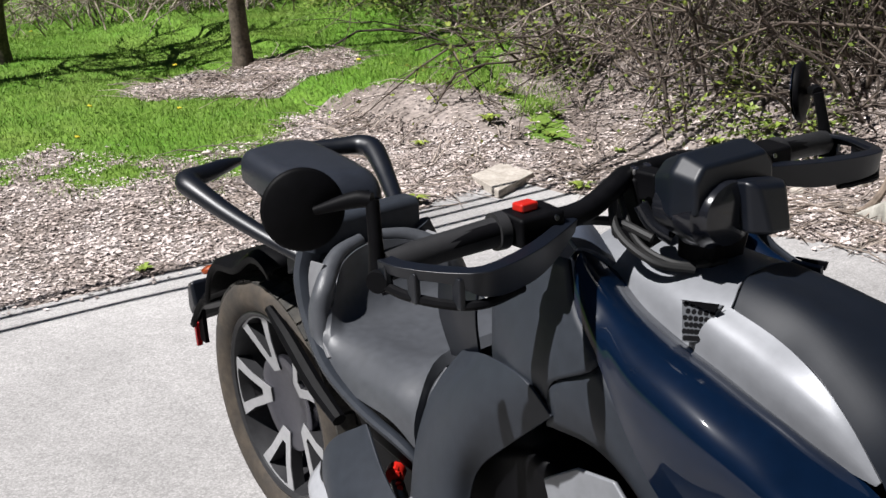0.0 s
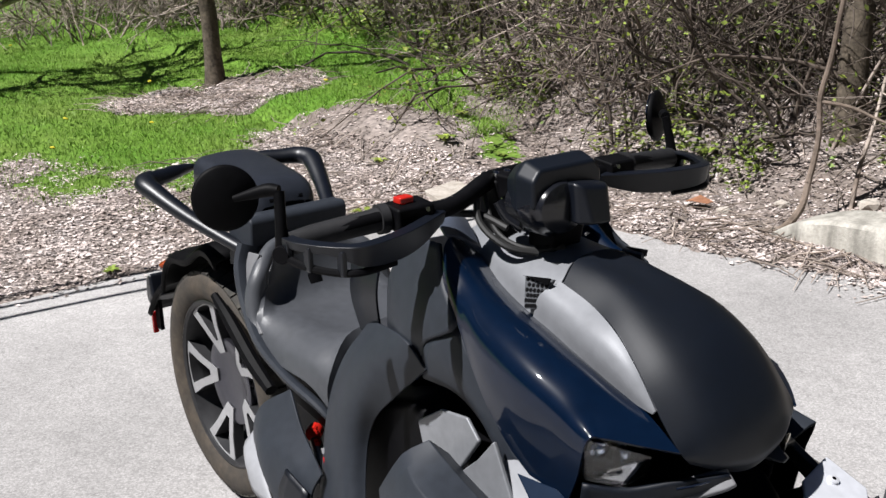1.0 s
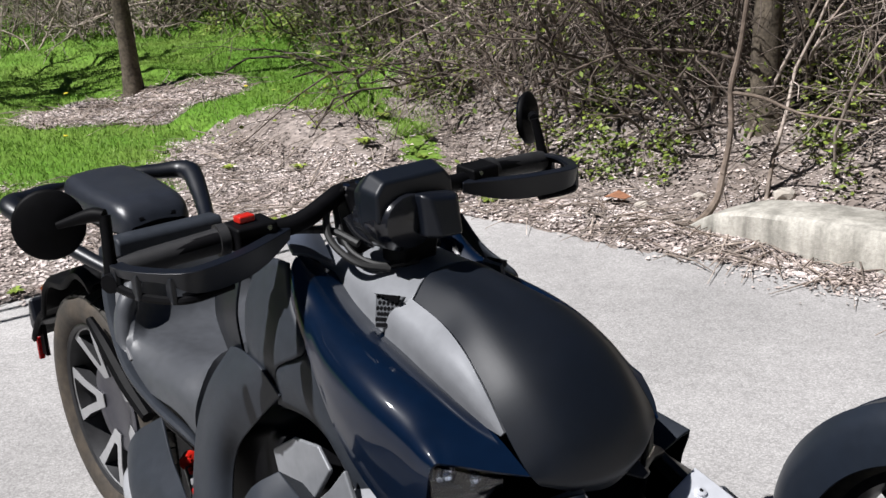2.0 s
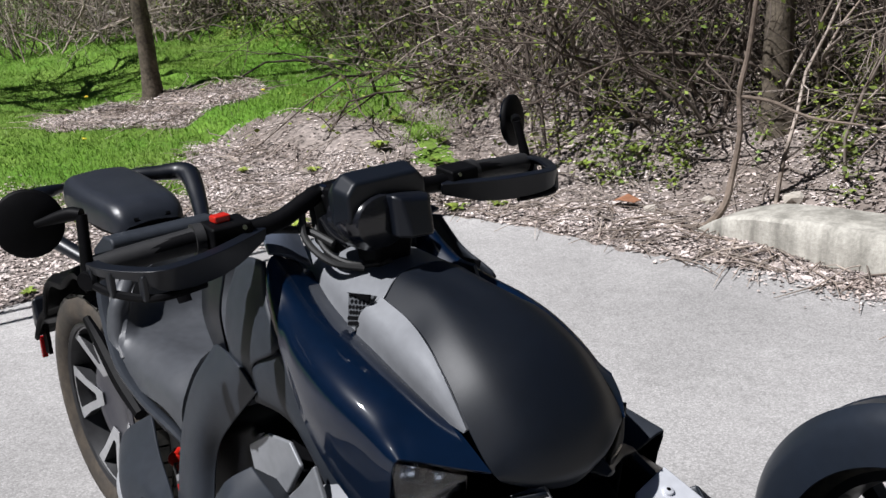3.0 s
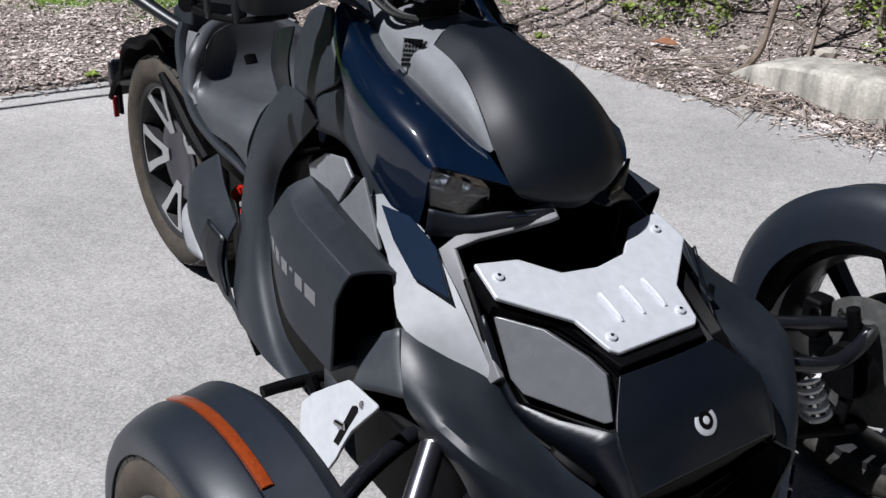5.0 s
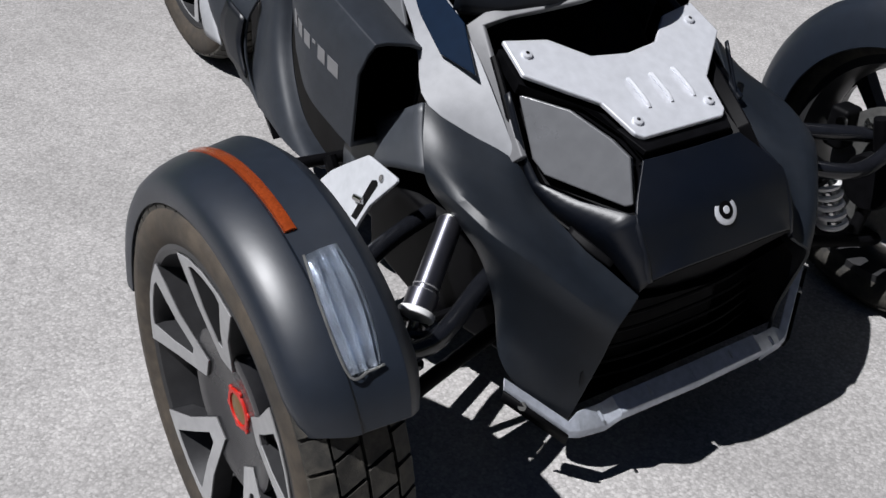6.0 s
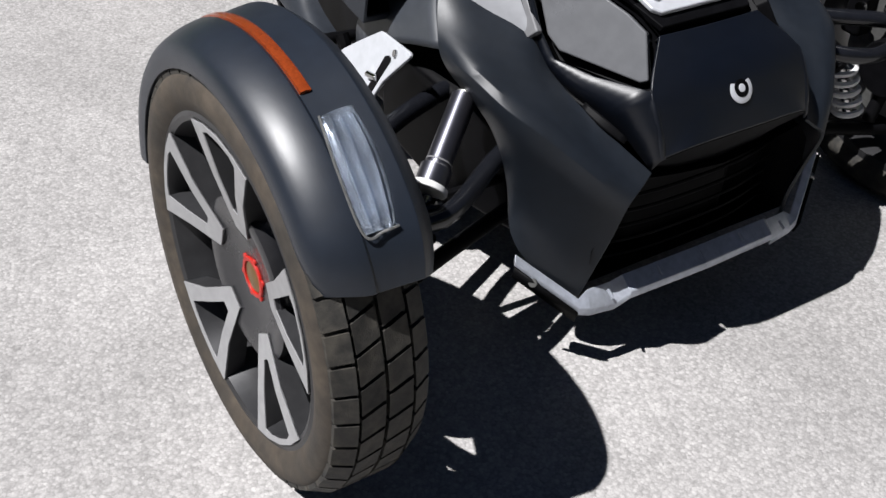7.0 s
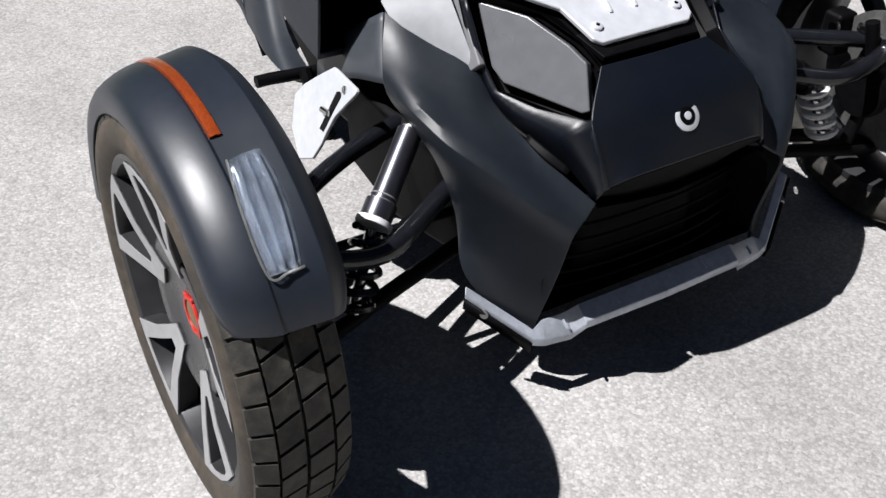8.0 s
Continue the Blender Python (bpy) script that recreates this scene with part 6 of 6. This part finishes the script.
def tree(x, y, tall, r, seed, label, leafy=0.3, lean=(0, 0), crown_from=0.45, limbs=9, name="tree"):
    """A tapered trunk with a flared foot, and a crown of limbs, twigs and small leaves."""
    t = Tangle(seed)
    z = level(x, y) - 0.04
    line = [Vector((x + lean[0] * k / 10 + 0.02 * noise.noise((seed, k * 0.7, 0)), y + lean[1] * k / 10 + 0.02 * noise.noise((seed, 9, k * 0.7)), z + tall * k / 10)) for k in range(11)]
    t.limb([line[0], line[0].lerp(line[1], 0.12), line[0].lerp(line[1], 0.5)], r * 1.45, r * 1.02, 14)
    t.limb([line[0].lerp(line[1], 0.4)] + line[1:], r * 1.03, r * 0.35, 12)
    trunk_wood, trunk_faces = t.wood, t.faces
    t.wood, t.faces = [], []
    for k in range(limbs):
        s = crown_from + (1 - crown_from) * k / limbs
        p = line[0].lerp(line[10], s)
        a = k * 2.4 + seed
        t.grow(p, Vector((math.cos(a), math.sin(a), 0.55)), tall * 0.26, r * 0.38, 2, leafy, 0.0, 0.2)
    trunk = Tangle.mesh(name, trunk_wood, trunk_faces, BARK)
    tagged(trunk, label, "tree")
    crown = Tangle.mesh("crown", t.wood, t.faces, TWIG)
    crown.parent = trunk
    if t.leaf:
        leaves = Tangle.mesh("leaves", t.leaf, t.leaf_faces, LEAF)
        leaves.parent = crown
    return trunk


tree(-7.05, 2.43, 4.6, 0.066, 5, "slim young tree with grey-brown bark in a ring of mulch", 0.5, (0.10, -0.12), 0.50, 12)
for i, (x, y) in enumerate(((-11.6, 2.3), (-11.0, 2.5), (-10.5, 2.65), (-10.1, 2.8), (-9.8, 3.1), (-9.6, 3.4), (-9.4, 3.8), (-9.3, 4.2), (-10.6, 3.3), (-10.2, 3.8), (-11.4, 3.1), (-12.0, 2.7))):
    shrub(x, y, place.uniform(0.9, 1.3), 12, 500 + i, 0.06, TWIG)
tree(-8.9, 1.17, 3.0, 0.085, 8, "low dark-trunked tree on the lawn", 0.30, (0.1, 0.1), 0.16, 12)
tree(-8.15, 0.80, 3.2, 0.085, 9, "low dark-trunked tree on the lawn", 0.35, (0.0, 0.2), 0.18, 14)
tree(-2.40, 3.66, 4.2, 0.075, 21, "leaning grey trunk in the thicket", 0.2, (-0.15, 0.25), 0.45, 8)
tree(-2.42, 4.10, 4.2, 0.070, 22, "leaning grey trunk in the thicket", 0.2, (-0.1, 0.3), 0.45, 8)
tree(-1.85, 3.95, 4.0, 0.055, 23, "slim grey trunk in the thicket", 0.2, (0.3, 0.4), 0.35, 7)
tree(-3.3, 4.9, 4.4, 0.07, 24, "grey trunk deep in the thicket", 0.2, (-0.3, 0.2), 0.35, 8)

# long low branches that reach out over the grass, and a thick vine beside the kerb
t = Tangle(77)
for start, end, r in (((-3.5, 4.6, 1.35), (-5.0, 2.75, 0.42), 0.010), ((-3.3, 4.4, 1.25), (-4.4, 2.9, 0.28), 0.009), ((-2.7, 4.0, 1.5), (-3.9, 3.3, 0.75), 0.012)):
    a, b = Vector(start), Vector(end)
    line = smooth_line([a, a.lerp(b, 0.35) + Vector((0, 0, 0.16)), a.lerp(b, 0.7) + Vector((0.05, 0, 0.06)), b], 14)
    line = [p + Vector((t.rnd.gauss(0, 0.02), t.rnd.gauss(0, 0.02), t.rnd.gauss(0, 0.02))) for p in line]
    t.limb(line, r, r * 0.25, 5)
    for _ in range(5):
        i = t.rnd.randint(4, 12)
        t.grow(line[i].copy(), (line[i] - line[i - 1]).normalized() + Vector((t.rnd.gauss(0, 0.5), t.rnd.gauss(0, 0.5), t.rnd.gauss(-0.1, 0.4))), t.rnd.uniform(0.25, 0.6), 0.0045, 1, 0.10, 0.03)
t.put("overhanging_branch", TWIG, "long bare branches reaching out low over the grass", "branch")
vine = part("vine", tube([(-2.52, 2.74, 0.045), (-2.40, 2.72, 0.030), (-2.26, 2.72, 0.035), (-2.15, 2.77, 0.045), (-2.11, 2.86, 0.13), (-2.115, 2.92, 0.25), (-2.10, 2.95, 0.44), (-2.105, 2.95, 0.62), (-2.08, 2.97, 0.78), (-2.06, 2.98, 0.95), (-2.02, 3.0, 1.3), (-2.0, 3.1, 2.0)], [0.016, 0.020, 0.020, 0.019, 0.017, 0.015, 0.013, 0.013, 0.012, 0.011, 0.010, 0.008], 8, 70), VINE, None)
vine_branch = part("side_branch", tube([(-2.105, 2.95, 0.60), (-1.98, 3.0, 0.58), (-1.82, 3.05, 0.52), (-1.6, 3.1, 0.50)], [0.009, 0.008, 0.006, 0.004], 7, 24), VINE, vine)
tagged(vine, "thick bent brown vine rising beside the kerb", "vine")


# ---- ground cover ----
def many(name, count, seed, where, shape, mat, label, category):
    """One mesh of many small flat pieces: shape(rnd, p) gives the points of one."""
    rnd = random.Random(seed)
    verts, faces = [], []
    tries = 0
    while len(faces) < count and tries < count * 12:
        tries += 1
        p = where(rnd)
        if p is None:
            continue
        pts = shape(rnd, p)
        k = len(verts)
        verts += pts
        faces.append(tuple(range(k, k + len(pts))))
    me = bpy.data.meshes.new(name)
    me.from_pydata(verts, [], faces)
    me.materials.append(mat)
    ob = new(name, me)
    return tagged(ob, label, category, kind="stuff")


def on_lawn(rnd):
    x = -4.3 - 9.5 * rnd.random() ** 1.5
    y = rnd.uniform(-3.2, 5.2)
    return (x, y, height(x, y)) if rnd.random() < lawn_share(x, y) ** 0.7 else None


def blade(rnd, p):
    a, h, w = rnd.uniform(0, 6.283), rnd.uniform(0.010, 0.032), rnd.uniform(0.0022, 0.0042)
    dx, dy, lx, ly = w * math.cos(a), w * math.sin(a), rnd.gauss(0, 0.45) * h, rnd.gauss(0, 0.45) * h
    x, y, z = p
    return [(x - dx, y - dy, z - 0.005), (x + dx, y + dy, z - 0.005), (x + lx, y + ly, z + h)]


many("grass", 250000, 3, on_lawn, blade, GRASS, "short bright green spring grass on the lawn", "grass")


def on_earth(rnd):
    if rnd.random() < 0.42:
        y = rnd.uniform(-3.2, 3.2)
        x = edge_of_road(y) + 0.10 - 2.4 * rnd.random()
    elif rnd.random() < 0.30:
        a, r = rnd.uniform(0, 6.283), rnd.random() ** 0.5
        x, y = -6.7 + 0.8 * r * math.cos(a), 2.2 + 0.9 * r * math.sin(a)
    elif rnd.random() < 0.16:
        x = rnd.uniform(-3.1, -0.4)
        y = 2.72 - abs(rnd.gauss(0, 0.10))
        return x, y, max(height(x, y), 0.001)
    else:
        x = rnd.uniform(-11, 0.6) if rnd.random() < 0.55 else rnd.uniform(-4.2, -0.8)
        y = wood_edge(x) + rnd.uniform(-1.9, 2.0)
    if lawn_share(x, y) > 0.55 * rnd.random() + 0.2:
        return None
    d = edge_of_road(ragged(x, y)) - x
    if d < 0 and rnd.random() > 0.25 * math.exp(d / 0.05):
        return None
    return x, y, max(height(x, y), 0.001)


def dead_leaf(rnd, p):
    s, a = 0.0045 + 0.0115 * rnd.random() ** 1.8, rnd.uniform(0, 6.283)
    u, v = (math.cos(a) * s, math.sin(a) * s), (-math.sin(a) * s * 0.6, math.cos(a) * s * 0.6)
    tilt = [abs(rnd.gauss(0, 0.35)) * s for _ in range(4)]
    x, y, z = p
    z += 0.003
    return [(x - u[0], y - u[1], z + tilt[0]), (x + v[0], y + v[1], z + tilt[1]), (x + u[0], y + u[1], z + tilt[2]), (x - v[0], y - v[1], z + tilt[3])]


many("leaf_litter", 190000, 4, on_earth, dead_leaf, LITTER, "dry pinkish-grey dead leaves and bark chips on the earth", "leaf litter")
t = Tangle(55)
for _ in range(2600):
    p = on_earth(t.rnd)
    if p and p[1] > 0.8:
        a, l = t.rnd.uniform(0, 6.283), t.rnd.uniform(0.06, 0.38)
        b = Vector((math.cos(a), math.sin(a), 0)) * l
        p = Vector(p) + Vector((0, 0, 0.008))
        q = p + b
        q.z = max(height(q.x, q.y), 0) + 0.012
        t.limb([p, p.lerp(q, 0.5) + Vector((t.rnd.gauss(0, 0.03) * l * 3, t.rnd.gauss(0, 0.03) * l * 3, t.rnd.uniform(0.0, 0.03))), q], t.rnd.uniform(0.0018, 0.006), 0.0015, 4)
tagged(t.put("fallen_twigs", TWIG, "dry fallen twigs scattered on the earth", "twigs"), kind="stuff")


def low_leaf(rnd):
    x = rnd.uniform(-9, -1.6)
    y = wood_edge(x) + rnd.uniform(-0.30, 1.6)
    if noise.noise((x * 1.6, y * 1.6, 20)) + 0.6 * noise.noise((x * 5, y * 5, 8)) < 0.12 or height(x, y) <= 0:
        return None
    return x, y, height(x, y) + abs(rnd.gauss(0, 0.16))


def green_leaf(rnd, p):
    s = rnd.uniform(0.008, 0.021)
    a = Vector((rnd.gauss(0, 1), rnd.gauss(0, 1), rnd.gauss(0, 0.4))).normalized() * s
    b = a.cross(Vector((rnd.gauss(0, 1), rnd.gauss(0, 1), 1.5))).normalized() * s * 0.6
    p = Vector(p)
    return [tuple(p - a), tuple(p + b), tuple(p + a), tuple(p - b)]


many("undergrowth", 17000, 6, low_leaf, green_leaf, LEAF, "small green undergrowth leaves along the thicket", "undergrowth")


def weed(x, y, r, seed):
    """A flat rosette of pointed leaves."""
    rnd = random.Random(seed)
    verts, faces = [], []
    z = level(x, y)
    for k in range(11):
        a = k * 2.4 + rnd.random()
        l, w = r * rnd.uniform(0.6, 1.0), r * 0.16
        d, s = Vector((math.cos(a), math.sin(a), 0)), Vector((-math.sin(a), math.cos(a), 0))
        o = Vector((x, y, z))
        n = len(verts)
        verts += [o, o + 0.5 * l * d + w * s + Vector((0, 0, 0.45 * l)), o + l * d + Vector((0, 0, 0.35 * l)), o + 0.5 * l * d - w * s + Vector((0, 0, 0.45 * l))]
        faces.append((n, n + 1, n + 2, n + 3))
    ob = Tangle.mesh("weed", verts, faces, LEAF)
    return tagged(ob, "small green weed on the bare earth", "weed", "weeds on the earth")


for i, (x, y, r) in enumerate(((-3.75, 1.65, 0.10), (-3.35, 2.35, 0.09), (-3.2, 2.5, 0.07), (-4.35, 2.6, 0.11), (-4.2, 2.95, 0.08), (-4.6, 2.3, 0.07), (-4.0, 2.75, 0.08), (-3.6, 2.85, 0.06), (-3.75, 0.35, 0.06), (-4.7, 3.0, 0.09), (-3.2, 3.1, 0.09), (-3.0, 3.3, 0.12), (-3.5, 3.6, 0.12), (-4.9, 2.0, 0.07))):
    weed(x, y, r, 30 + i)
rnd = random.Random(9)
flower = None
for k in range(70):
    x, y = -5.2 - 7.5 * rnd.random(), rnd.uniform(-2.5, 3.2)
    if lawn_share(x, y) < 0.6 or (y > 1.2 and rnd.random() < 0.6):
        continue
    m = pose(x, y, height(x, y) + 0.045, rnd.uniform(-20, 20), rnd.uniform(-20, 20), 0)
    if flower is None:
        flower = part("dandelion", disc((0, 0, 0), (0, 0, 1), 0.016, 0.006, 9, 0.004), YELLOW, None)
        tagged(flower, "yellow dandelion flower in the grass", "flower", "dandelions on the lawn")
        flower.matrix_basis = m
    else:
        copy_thing(flower, m)
leaf_pts = [(-2.65, 2.74), (-2.59, 2.71), (-2.53, 2.75), (-2.55, 2.82), (-2.62, 2.81)]
big = part("fallen_leaf", prism([(x, y, level(x, y) + 0.03 + 0.02 * k % 0.03) for k, (x, y) in enumerate(leaf_pts)], (0, 0, 0.003)), surface("orange_dead_leaf", (0.48, 0.22, 0.12), 0.8, vary=0.2, bump=0.1), None)
tagged(big, "large orange-brown fallen leaf on the litter", "leaf")
